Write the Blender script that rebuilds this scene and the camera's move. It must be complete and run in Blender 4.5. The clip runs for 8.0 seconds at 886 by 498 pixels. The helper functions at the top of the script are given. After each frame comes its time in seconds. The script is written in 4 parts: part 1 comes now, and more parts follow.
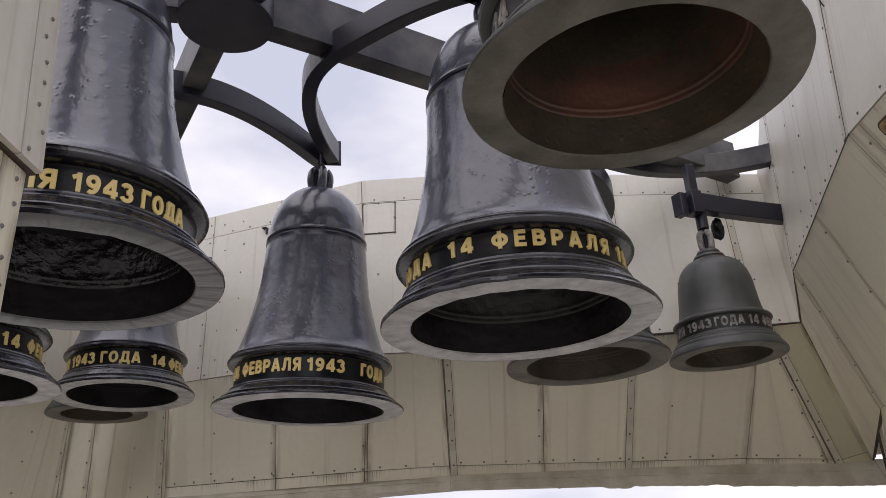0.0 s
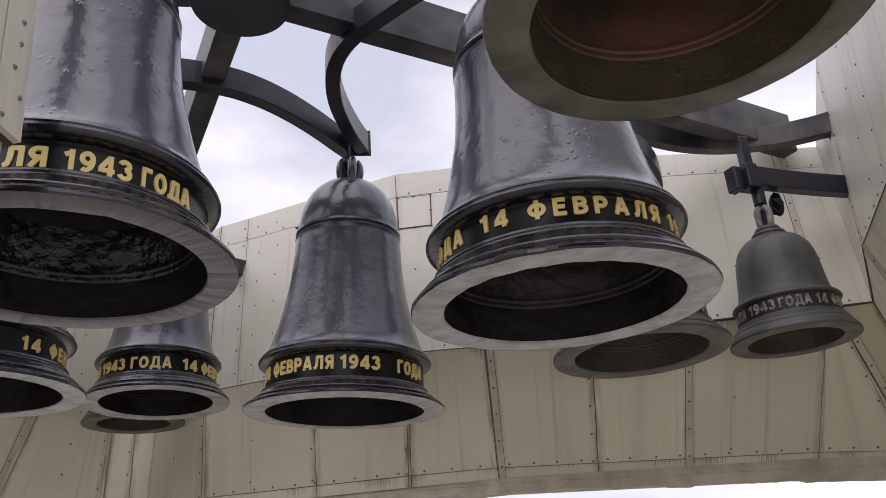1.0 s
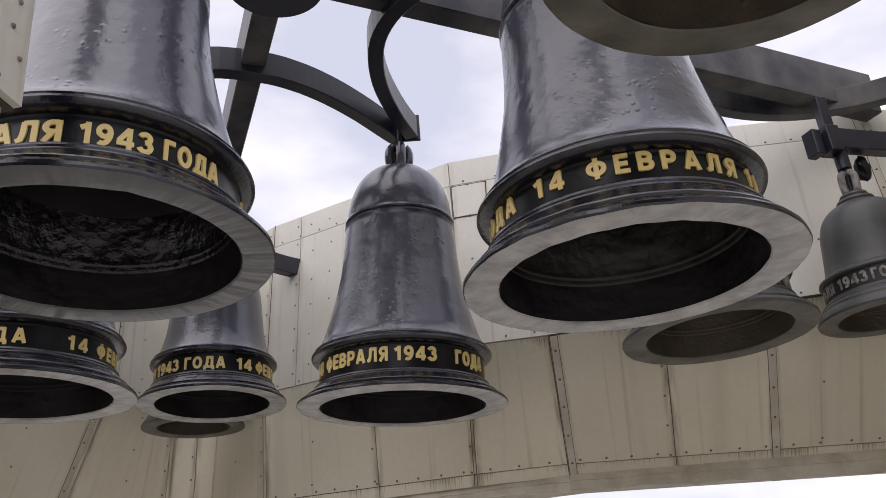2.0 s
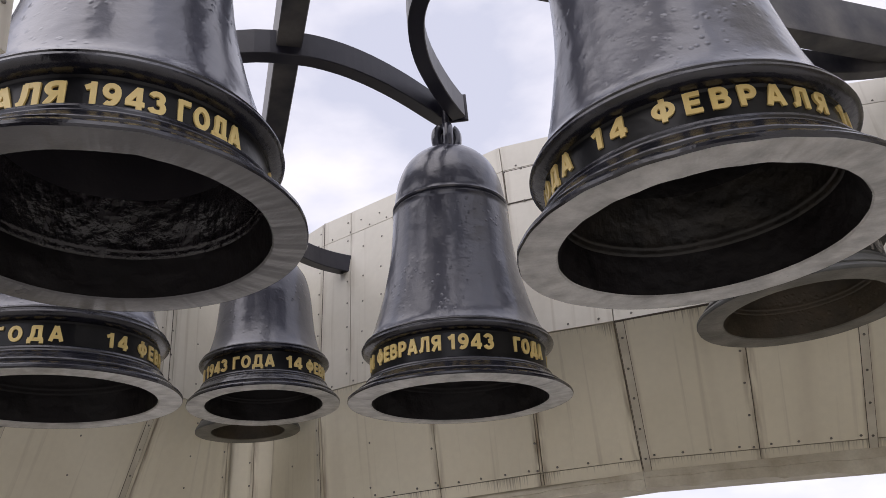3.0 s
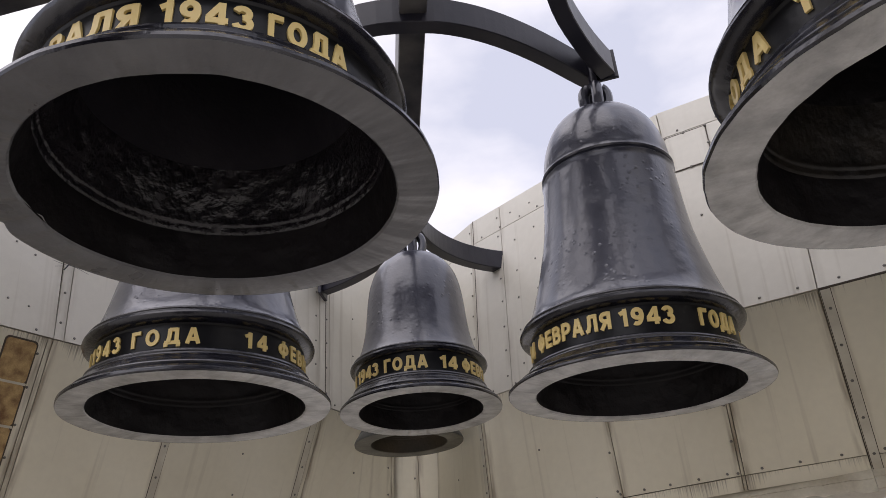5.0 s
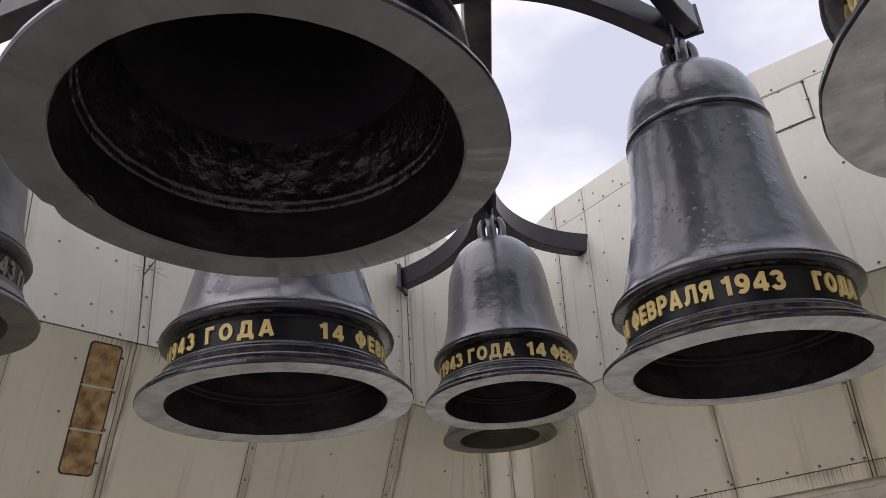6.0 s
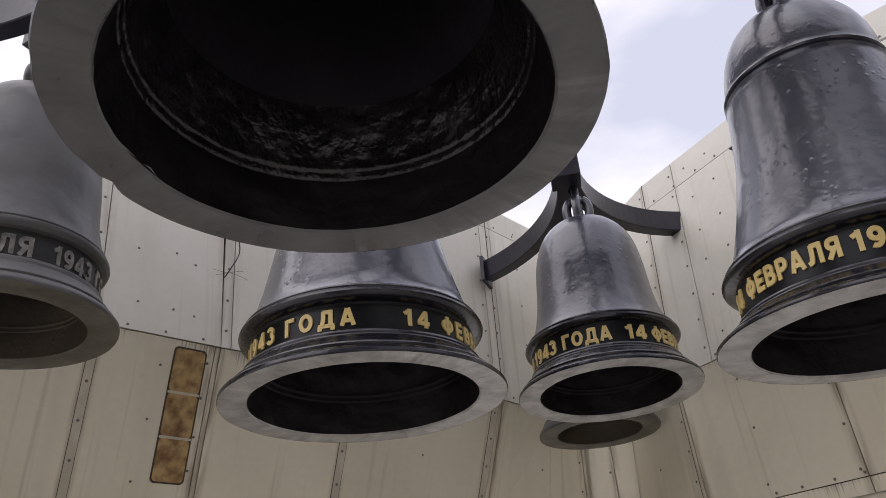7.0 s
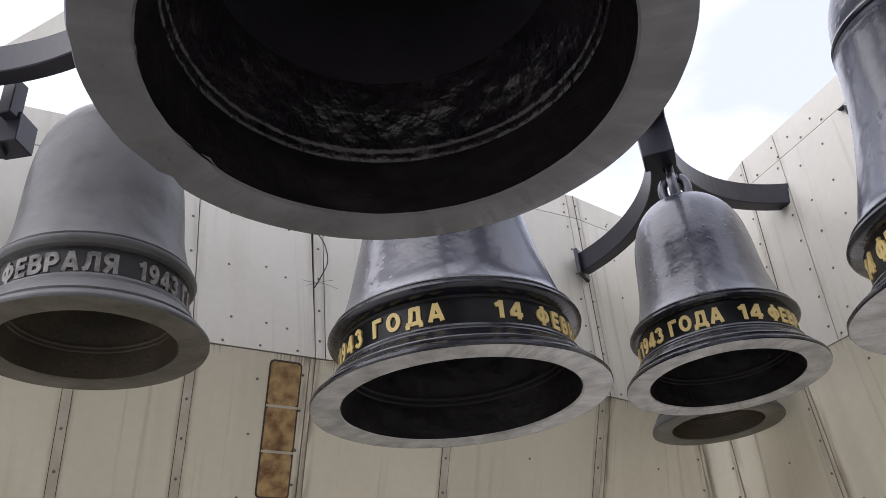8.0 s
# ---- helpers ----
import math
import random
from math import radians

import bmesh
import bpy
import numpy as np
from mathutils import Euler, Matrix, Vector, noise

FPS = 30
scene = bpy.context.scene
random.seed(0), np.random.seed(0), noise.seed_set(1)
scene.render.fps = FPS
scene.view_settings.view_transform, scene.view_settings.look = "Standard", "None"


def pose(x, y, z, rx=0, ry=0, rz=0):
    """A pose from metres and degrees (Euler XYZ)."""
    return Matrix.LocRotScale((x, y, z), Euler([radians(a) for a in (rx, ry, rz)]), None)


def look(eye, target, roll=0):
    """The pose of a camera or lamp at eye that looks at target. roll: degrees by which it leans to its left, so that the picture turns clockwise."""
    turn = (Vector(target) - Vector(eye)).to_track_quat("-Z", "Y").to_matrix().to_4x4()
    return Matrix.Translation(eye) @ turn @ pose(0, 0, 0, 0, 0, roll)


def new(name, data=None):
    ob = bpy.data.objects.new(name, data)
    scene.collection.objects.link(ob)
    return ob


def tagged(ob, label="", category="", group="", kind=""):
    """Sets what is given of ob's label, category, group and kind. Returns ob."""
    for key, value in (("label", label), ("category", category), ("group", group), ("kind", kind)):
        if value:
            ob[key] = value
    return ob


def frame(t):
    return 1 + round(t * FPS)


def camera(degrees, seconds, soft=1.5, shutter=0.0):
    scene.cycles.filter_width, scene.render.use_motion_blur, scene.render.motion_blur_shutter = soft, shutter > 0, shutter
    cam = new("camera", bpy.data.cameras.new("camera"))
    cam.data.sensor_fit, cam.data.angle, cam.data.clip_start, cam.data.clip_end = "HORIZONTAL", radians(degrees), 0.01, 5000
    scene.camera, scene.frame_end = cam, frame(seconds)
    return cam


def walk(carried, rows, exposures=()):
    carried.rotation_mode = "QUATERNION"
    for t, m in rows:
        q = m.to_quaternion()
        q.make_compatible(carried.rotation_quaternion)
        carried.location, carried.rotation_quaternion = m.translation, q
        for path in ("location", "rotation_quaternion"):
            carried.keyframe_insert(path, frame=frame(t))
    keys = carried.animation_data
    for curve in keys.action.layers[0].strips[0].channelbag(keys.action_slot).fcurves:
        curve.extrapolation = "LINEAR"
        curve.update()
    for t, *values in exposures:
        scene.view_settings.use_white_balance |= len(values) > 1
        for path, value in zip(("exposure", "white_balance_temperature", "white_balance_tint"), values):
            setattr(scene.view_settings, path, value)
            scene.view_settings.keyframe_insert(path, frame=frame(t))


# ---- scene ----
cam = camera(58.35, 8.0, soft=0.45)
PATH = [
    (0.0, -0.0000, -0.0000, 1.6000, 112.584, 3.186, 0.000),
    (0.5, 0.0097, 0.2197, 1.6009, 112.894, 3.741, 1.747),
    (1.0, 0.0686, 0.4667, 1.5933, 113.423, 3.985, 3.919),
    (1.5, 0.1059, 0.6734, 1.5868, 113.858, 4.101, 6.600),
    (3.0, 0.0525, 1.3438, 1.5792, 114.986, 4.742, 13.868),
    (3.5, 0.0685, 1.5554, 1.5740, 115.970, 4.465, 16.745),
    (4.0, 0.0178, 1.7107, 1.5720, 116.621, 4.381, 19.826),
    (4.5, -0.0980, 1.9011, 1.5774, 117.180, 4.265, 22.848),
    (6.0, -0.3206, 2.4184, 1.5934, 118.254, 4.203, 32.925),
    (6.5, -0.4496, 2.5708, 1.6013, 118.814, 4.242, 36.227),
    (7.0, -0.5789, 2.7098, 1.6068, 119.290, 4.454, 39.537),
    (7.5, -0.6758, 2.8100, 1.6098, 119.894, 4.770, 43.438),
    (8.0, -0.7324, 2.9440, 1.6284, 120.645, 4.868, 47.681),
]
walk(cam, [(t, pose(*row)) for t, *row in PATH],
     exposures=((0.0, 0.36, 6500, 17), (1.5, 0.45, 6500, 17), (3.0, 0.47, 6500, 17), (6.5, 0.48, 6500, 17), (7.2, 0.56, 6500, 17), (8.0, 0.88, 6250, 15)))

# ---------------------------------------------------------------- light
world = bpy.data.worlds.new("overcast_sky")
scene.world = world
world.use_nodes = True
wn, wl = world.node_tree.nodes, world.node_tree.links
wn.clear()
w_out = wn.new("ShaderNodeOutputWorld")
w_bg = wn.new("ShaderNodeBackground")
w_sky = wn.new("ShaderNodeTexSky")
w_sky.sky_type = "NISHITA"
w_sky.sun_disc = False
w_sky.sun_elevation, w_sky.sun_rotation = radians(48), radians(200)
w_gain = wn.new("ShaderNodeMixRGB")
w_gain.blend_type = "MULTIPLY"
w_gain.inputs[0].default_value = 1.0
w_gain.inputs[2].default_value = (0.10, 0.10, 0.10, 1)
w_co = wn.new("ShaderNodeTexCoord")
w_map = wn.new("ShaderNodeMapping")
w_map.inputs["Scale"].default_value = (1.0, 1.0, 2.2)
w_noise = wn.new("ShaderNodeTexNoise")
w_noise.inputs["Scale"].default_value = 3.4
w_noise.inputs["Detail"].default_value = 7.0
w_noise.inputs["Roughness"].default_value = 0.5
w_ramp = wn.new("ShaderNodeValToRGB")
w_ramp.color_ramp.elements[0].position, w_ramp.color_ramp.elements[0].color = 0.36, (0.52, 0.55, 0.64, 1)
w_ramp.color_ramp.elements[1].position, w_ramp.color_ramp.elements[1].color = 0.66, (0.90, 0.89, 0.90, 1)
w_mix = wn.new("ShaderNodeMixRGB")
w_mix.inputs[0].default_value = 0.9
wl.new(w_co.outputs["Generated"], w_map.inputs[0])
wl.new(w_map.outputs[0], w_noise.inputs["Vector"])
wl.new(w_noise.outputs["Fac"], w_ramp.inputs[0])
wl.new(w_sky.outputs[0], w_gain.inputs[1])
wl.new(w_gain.outputs[0], w_mix.inputs[1])
wl.new(w_ramp.outputs[0], w_mix.inputs[2])
wl.new(w_mix.outputs[0], w_bg.inputs[0])
w_bg.inputs[1].default_value = 1.0
wl.new(w_bg.outputs[0], w_out.inputs[0])

sun = new("sun", bpy.data.lights.new("sun", "SUN"))
sun.data.energy, sun.data.angle, sun.data.color = 0.7, radians(75), (1.0, 0.96, 0.9)
sun.matrix_world = look((0, 0, 30), (0 + 7.2, 12.0, 6.0))


# ---------------------------------------------------------------- materials
def material(name, base, rough, metal=0.0, tint=None, scale=6.0, amount=0.5, bump=0.0, bump_scale=20.0, coat=0.0,
             streak=None, per_object=0.0, rough_var=0.0, fine=0.0, bump2=0.0, bump2_scale=5.0, drip=None, shine=0.5, grime=1.0, pits=0.0, folds=0.0):
    """A node material: base colour blotched towards tint, roughness variation, relief at two scales, rain streaks."""
    m = bpy.data.materials.new(name)
    m.use_nodes = True
    n, l = m.node_tree.nodes, m.node_tree.links
    b = n["Principled BSDF"]
    b.inputs["Roughness"].default_value, b.inputs["Metallic"].default_value = rough, metal
    b.inputs["Coat Weight"].default_value = coat
    b.inputs["Specular IOR Level"].default_value = shine
    b.inputs["Coat Roughness"].default_value = 0.19
    b.inputs["Coat IOR"].default_value = 1.7
    b.inputs["Coat Tint"].default_value = (0.88, 0.9, 1.0, 1)
    co = n.new("ShaderNodeTexCoord")
    src = co.outputs["Object"]
    big = n.new("ShaderNodeTexNoise")
    big.inputs["Scale"].default_value, big.inputs["Detail"].default_value = scale, 6.0
    l.new(src, big.inputs["Vector"])
    ramp = n.new("ShaderNodeValToRGB")
    ramp.color_ramp.elements[0].position, ramp.color_ramp.elements[1].position = 0.38, 0.68
    l.new(big.outputs["Fac"], ramp.inputs[0])
    mix = n.new("ShaderNodeMixRGB")
    mix.inputs[1].default_value = (*base, 1)
    mix.inputs[2].default_value = (*(tint or base), 1)
    mul = n.new("ShaderNodeMath")
    mul.operation = "MULTIPLY"
    mul.inputs[1].default_value = amount
    l.new(ramp.outputs[0], mul.inputs[0])
    l.new(mul.outputs[0], mix.inputs[0])
    colour = mix.outputs[0]
    if fine:
        f = n.new("ShaderNodeTexNoise")
        f.inputs["Scale"].default_value, f.inputs["Detail"].default_value = scale * 14, 3.0
        l.new(src, f.inputs["Vector"])
        fr = n.new("ShaderNodeMapRange")
        fr.inputs[3].default_value, fr.inputs[4].default_value = 1 - fine, 1 + fine
        l.new(f.outputs["Fac"], fr.inputs[0])
        fm = n.new("ShaderNodeMixRGB")
        fm.blend_type = "MULTIPLY"
        fm.inputs[0].default_value = 1.0
        l.new(colour, fm.inputs[1])
        l.new(fr.outputs[0], fm.inputs[2])
        colour = fm.outputs[0]
    if streak:
        # long thin water runs, in the plane of the sheet (metres along it, metres below its top)
        uv = n.new("ShaderNodeUVMap")
        uv.uv_map = "sheet"
        for scale_x, scale_y, lo, hi, share in ((2.6, 0.14, 0.55, 0.78, 0.30), (13.0, 0.30, 0.60, 0.76, 0.42)):
            mp = n.new("ShaderNodeMapping")
            mp.inputs["Scale"].default_value = (scale_x, scale_y, 1.0)
            l.new(uv.outputs[0], mp.inputs[0])
            s = n.new("ShaderNodeTexNoise")
            s.inputs["Scale"].default_value, s.inputs["Detail"].default_value = 1.0, 3.0
            l.new(mp.outputs[0], s.inputs["Vector"])
            sr = n.new("ShaderNodeMapRange")
            sr.inputs[1].default_value, sr.inputs[2].default_value = lo, hi
            sr.inputs[4].default_value = share
            l.new(s.outputs["Fac"], sr.inputs[0])
            sm = n.new("ShaderNodeMixRGB")
            sm.inputs[2].default_value = (*streak, 1)
            l.new(sr.outputs[0], sm.inputs[0])
            l.new(colour, sm.inputs[1])
            colour = sm.outputs[0]
        # brown grime that has crept out of the upright seams
        ed = n.new("ShaderNodeUVMap")
        ed.uv_map = "rim"
        es = n.new("ShaderNodeSeparateXYZ")
        l.new(ed.outputs[0], es.inputs[0])
        near = n.new("ShaderNodeMath")
        near.operation = "MINIMUM"
        l.new(es.outputs["X"], near.inputs[0])
        l.new(es.outputs["Y"], near.inputs[1])
        reach = n.new("ShaderNodeMapRange")
        reach.inputs[1].default_value, reach.inputs[2].default_value = 0.075, 0.004
        l.new(near.outputs[0], reach.inputs[0])
        gm = n.new("ShaderNodeMapping")
        gm.inputs["Scale"].default_value = (20.0, 2.2, 1.0)
        l.new(uv.outputs[0], gm.inputs[0])
        gn = n.new("ShaderNodeTexNoise")
        gn.inputs["Scale"].default_value, gn.inputs["Detail"].default_value = 1.0, 4.0
        l.new(gm.outputs[0], gn.inputs["Vector"])
        gr = n.new("ShaderNodeMapRange")
        gr.inputs[1].default_value, gr.inputs[2].default_value, gr.inputs[4].default_value = 0.36, 0.7, grime
        l.new(gn.outputs["Fac"], gr.inputs[0])
        gmul = n.new("ShaderNodeMath")
        gmul.operation = "MULTIPLY"
        l.new(reach.outputs[0], gmul.inputs[0])
        l.new(gr.outputs[0], gmul.inputs[1])
        gx = n.new("ShaderNodeMixRGB")
        gx.inputs[2].default_value = (0.22, 0.165, 0.105, 1)
        l.new(gmul.outputs[0], gx.inputs[0])
        l.new(colour, gx.inputs[1])
        colour = gx.outputs[0]
    if drip:
        # rows of short dark drips hanging from the top edge of each sheet
        sep = n.new("ShaderNodeSeparateXYZ")
        l.new(uv.outputs[0], sep.inputs[0])
        fields = []
        for scale_x, scale_y in ((60.0, 0.5), (1.7, 0.0)):
            dm = n.new("ShaderNodeMapping")
            dm.inputs["Scale"].default_value = (scale_x, scale_y, 1.0)
            l.new(uv.outputs[0], dm.inputs[0])
            dn = n.new("ShaderNodeTexNoise")
            dn.inputs["Scale"].default_value, dn.inputs["Detail"].default_value = 1.0, 2.0
            l.new(dm.outputs[0], dn.inputs["Vector"])
            fields.append(dn)
        add = n.new("ShaderNodeMath")
        add.operation = "MULTIPLY_ADD"
        add.inputs[1].default_value = 0.9
        l.new(fields[1].outputs["Fac"], add.inputs[0])
        l.new(fields[0].outputs["Fac"], add.inputs[2])
        low = n.new("ShaderNodeMath")
        low.operation = "MULTIPLY_ADD"
        low.inputs[1].default_value = -drip
        l.new(sep.outputs["Y"], low.inputs[0])
        l.new(add.outputs[0], low.inputs[2])
        dr = n.new("ShaderNodeMapRange")
        dr.inputs[1].default_value, dr.inputs[2].default_value = 0.90, 1.14
        dr.inputs[4].default_value = 0.75
        l.new(low.outputs[0], dr.inputs[0])
        dx = n.new("ShaderNodeMixRGB")
        dx.inputs[2].default_value = (0.15, 0.125, 0.09, 1)
        l.new(dr.outputs[0], dx.inputs[0])
        l.new(colour, dx.inputs[1])
        colour = dx.outputs[0]
    if per_object:
        oi = n.new("ShaderNodeObjectInfo")
        pr = n.new("ShaderNodeMapRange")
        pr.inputs[3].default_value, pr.inputs[4].default_value = 1 - per_object, 1 + per_object * 0.6
        l.new(oi.outputs["Random"], pr.inputs[0])
        pm = n.new("ShaderNodeMixRGB")
        pm.blend_type = "MULTIPLY"
        pm.inputs[0].default_value = 1.0
        l.new(colour, pm.inputs[1])
        l.new(pr.outputs[0], pm.inputs[2])
        colour = pm.outputs[0]
    l.new(colour, b.inputs["Base Color"])
    if rough_var:
        rv = n.new("ShaderNodeMapRange")
        rv.inputs[3].default_value, rv.inputs[4].default_value = rough - rough_var, rough + rough_var
        l.new(big.outputs["Fac"], rv.inputs[0])
        l.new(rv.outputs[0], b.inputs["Roughness"])
    normal = None
    for strength, sc, det in ((bump2, bump2_scale, 2.0), (bump, bump_scale, 6.0)):
        if strength:
            t = n.new("ShaderNodeTexNoise")
            t.inputs["Scale"].default_value, t.inputs["Detail"].default_value = sc, det
            l.new(src, t.inputs["Vector"])
            bp = n.new("ShaderNodeBump")
            bp.inputs["Strength"].default_value, bp.inputs["Distance"].default_value = strength, 0.35 / sc
            l.new(t.outputs["Fac"], bp.inputs["Height"])
            if normal:
                l.new(normal, bp.inputs["Normal"])
            normal = bp.outputs[0]
    if pits:
        # sparse runs and dimples under the paint
        vo = n.new("ShaderNodeTexVoronoi")
        vo.inputs["Scale"].default_value = 21.0
        warp = n.new("ShaderNodeMixRGB")
        warp.inputs[0].default_value = 0.12
        l.new(src, warp.inputs[1])
        l.new(big.outputs["Color"], warp.inputs[2])
        l.new(warp.outputs[0], vo.inputs["Vector"])
        vr = n.new("ShaderNodeMapRange")
        vr.inputs[1].default_value, vr.inputs[2].default_value, vr.inputs[3].default_value, vr.inputs[4].default_value = 0.05, 0.3, 1.0, 0.0
        l.new(vo.outputs["Distance"], vr.inputs[0])
        keep = n.new("ShaderNodeTexNoise")
        keep.inputs["Scale"].default_value, keep.inputs["Detail"].default_value = 2.3, 2.0
        l.new(src, keep.inputs["Vector"])
        kr = n.new("ShaderNodeMapRange")
        kr.inputs[1].default_value, kr.inputs[2].default_value = 0.44, 0.66
        l.new(keep.outputs["Fac"], kr.inputs[0])
        pm2 = n.new("ShaderNodeMath")
        pm2.operation = "MULTIPLY"
        l.new(vr.outputs[0], pm2.inputs[0])
        l.new(kr.outputs[0], pm2.inputs[1])
        pb = n.new("ShaderNodeBump")
        pb.inputs["Strength"].default_value, pb.inputs["Distance"].default_value = pits, 0.006
        l.new(pm2.outputs[0], pb.inputs["Height"])
        if normal:
            l.new(normal, pb.inputs["Normal"])
        normal = pb.outputs[0]
    if folds:
        # soft creases that run outwards across a ring of sheet metal
        gd = n.new("ShaderNodeTexGradient")
        gd.gradient_type = "RADIAL"
        l.new(src, gd.inputs[0])
        turns = n.new("ShaderNodeMath")
        turns.operation = "MULTIPLY"
        turns.inputs[1].default_value = 42.0
        l.new(gd.outputs["Fac"], turns.inputs[0])
        fn = n.new("ShaderNodeTexNoise")
        fn.noise_dimensions = "1D"
        fn.inputs["Scale"].default_value, fn.inputs["Detail"].default_value = 1.0, 2.0
        l.new(turns.outputs[0], fn.inputs["W"])
        fb = n.new("ShaderNodeBump")
        fb.inputs["Strength"].default_value, fb.inputs["Distance"].default_value = folds, 0.03
        l.new(fn.outputs["Fac"], fb.inputs["Height"])
        if normal:
            l.new(normal, fb.inputs["Normal"])
        normal = fb.outputs[0]
    if normal:
        l.new(normal, b.inputs["Normal"])
        l.new(normal, b.inputs["Coat Normal"])
    return m


BLACK = material("black_lacquer", (0.016, 0.016, 0.026), 0.40, tint=(0.048, 0.048, 0.062), scale=1.7, amount=0.8, bump=0.14, bump_scale=11,
                 bump2=0.10, bump2_scale=3.2, coat=0.9, rough_var=0.10, fine=0.05, pits=0.5)
MOULD = material("gloss_black_moulding", (0.006, 0.006, 0.010), 0.25, tint=(0.018, 0.018, 0.027), scale=5, amount=0.7, bump=0.2, bump_scale=12, rough_var=0.07, coat=0.35)
INSIDE_WET = material("gloss_black_inside", (0.014, 0.0125, 0.0155), 0.13, tint=(0.03, 0.0265, 0.029), scale=5, bump=0.95, bump_scale=15, bump2=0.45, bump2_scale=4, shine=0.65)
# blacker and less glossy than the body of the bell
BAND = material("deep_black_band", (0.005, 0.005, 0.006), 0.3, tint=(0.012, 0.012, 0.013), scale=5, bump=0.12, bump_scale=20, shine=0.3)
# pale base: worn lacquer plus the bright walls it mirrors at a low angle
RIM = material("worn_lit_grey_lacquer", (0.55, 0.545, 0.535), 0.32, tint=(0.28, 0.28, 0.277), scale=5.5, amount=0.95, fine=0.12, bump=0.4, bump_scale=14, rough_var=0.1, folds=0.7)
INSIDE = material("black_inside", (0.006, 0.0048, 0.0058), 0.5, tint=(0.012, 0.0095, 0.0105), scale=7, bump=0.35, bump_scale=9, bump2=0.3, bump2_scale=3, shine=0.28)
INSIDE_DUSTY = material("dusty_brown_black_inside", (0.010, 0.0088, 0.0078), 0.4, tint=(0.034, 0.028, 0.023), scale=6, amount=0.8, bump=0.45, bump_scale=18, bump2=0.3, bump2_scale=4, fine=0.3)
# black lifted a little, so the colour carries the haze over this dark inside
INSIDE_HAZED = material("hazed_black_inside", (0.019, 0.017, 0.022), 0.5, tint=(0.032, 0.028, 0.034), scale=5, bump=0.3, bump_scale=12, shine=0.4)
# the same lip lacquer, darkened for the dim ground seen in it from below
RIM_SHADED = material("shaded_grey_lacquer", (0.112, 0.112, 0.12), 0.3, tint=(0.185, 0.185, 0.192), scale=3.5, amount=0.7, bump=0.2, bump_scale=14, rough_var=0.1, folds=0.5)
PATINA = material("grey_patina", (0.06, 0.062, 0.06), 0.42, tint=(0.10, 0.103, 0.10), scale=4, amount=0.7, bump=0.15, bump_scale=30, rough_var=0.1, fine=0.08)
PATINA_LIGHT = material("smooth_grey_metal", (0.115, 0.115, 0.114), 0.42, tint=(0.16, 0.16, 0.158), scale=2.5, amount=0.8, bump=0.12, bump_scale=30, bump2=0.2, bump2_scale=4, rough_var=0.1, fine=0.08)
PATINA_RIM = material("green_grey_rim", (0.08, 0.076, 0.058), 0.5, tint=(0.165, 0.155, 0.13), scale=4, amount=1.0, bump=0.3, bump_scale=18, fine=0.22)
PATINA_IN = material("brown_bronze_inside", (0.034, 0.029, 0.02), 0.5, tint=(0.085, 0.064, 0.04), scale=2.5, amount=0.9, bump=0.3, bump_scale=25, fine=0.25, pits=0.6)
COPPER_IN = material("reddish_bronze_inside", (0.042, 0.034, 0.024), 0.42, tint=(0.15, 0.058, 0.04), scale=2.2, amount=1.0, bump=0.3, bump_scale=25, fine=0.15)
BAND_GREY = material("dark_grey_band", (0.013, 0.013, 0.0125), 0.45, tint=(0.032, 0.031, 0.029), scale=6, amount=0.7, bump=0.2, bump_scale=25, fine=0.1)
GOLD = material("yellow_gold_paint", (0.84, 0.65, 0.26), 0.36, tint=(0.72, 0.53, 0.19), scale=8, amount=0.5, bump=0.1)
PALE = material("bare_grey_metal", (0.36, 0.34, 0.31), 0.5, tint=(0.07, 0.065, 0.06), scale=14, amount=0.9, bump=0.4, bump_scale=40)
STEEL = material("dark_grey_painted_steel", (0.013, 0.013, 0.024), 0.36, tint=(0.037, 0.035, 0.046), scale=3.5, amount=0.6, bump=0.1, bump_scale=40, rough_var=0.1)
STEEL_WORN = material("weathered_painted_steel", (0.014, 0.014, 0.023), 0.42, tint=(0.15, 0.142, 0.135), scale=2.2, amount=0.8, bump=0.1, bump_scale=40, rough_var=0.1, fine=0.12)
WALL = material("off_white_sheet", (0.70, 0.672, 0.59), 0.42, tint=(0.61, 0.58, 0.495), scale=1.1, amount=0.55, bump=0.05, bump_scale=3,
                streak=(0.36, 0.31, 0.23), per_object=0.07, rough_var=0.08, fine=0.05, grime=0.4)
WALL_LOW = material("rain_stained_sheet", (0.77, 0.725, 0.58), 0.42, tint=(0.68, 0.63, 0.485), scale=1.1, amount=0.55, bump=0.05, bump_scale=3,
                streak=(0.36, 0.31, 0.23), per_object=0.07, rough_var=0.08, fine=0.05, drip=1.9)
WALL_OLIVE = material("olive_stained_sheet", (0.60, 0.565, 0.40), 0.45, tint=(0.47, 0.44, 0.30), scale=1.3, amount=0.7, bump=0.05, bump_scale=3,
                      streak=(0.30, 0.27, 0.17), rough_var=0.08, fine=0.05)
SEAM = material("stained_seam", (0.075, 0.058, 0.042), 0.7, tint=(0.04, 0.031, 0.023), scale=6)
BATTEN = material("weathered_strip", (0.62, 0.585, 0.48), 0.45, tint=(0.46, 0.42, 0.33), scale=4, amount=0.8, fine=0.06)
SOFFIT = material("dirty_soffit_sheet", (0.44, 0.40, 0.30), 0.6, tint=(0.27, 0.225, 0.15), scale=2.5, amount=0.8, fine=0.1)
TRIM = material("bent_edge_sheet", (0.60, 0.56, 0.45), 0.55, tint=(0.36, 0.31, 0.22), scale=3.5, amount=0.8, fine=0.12)
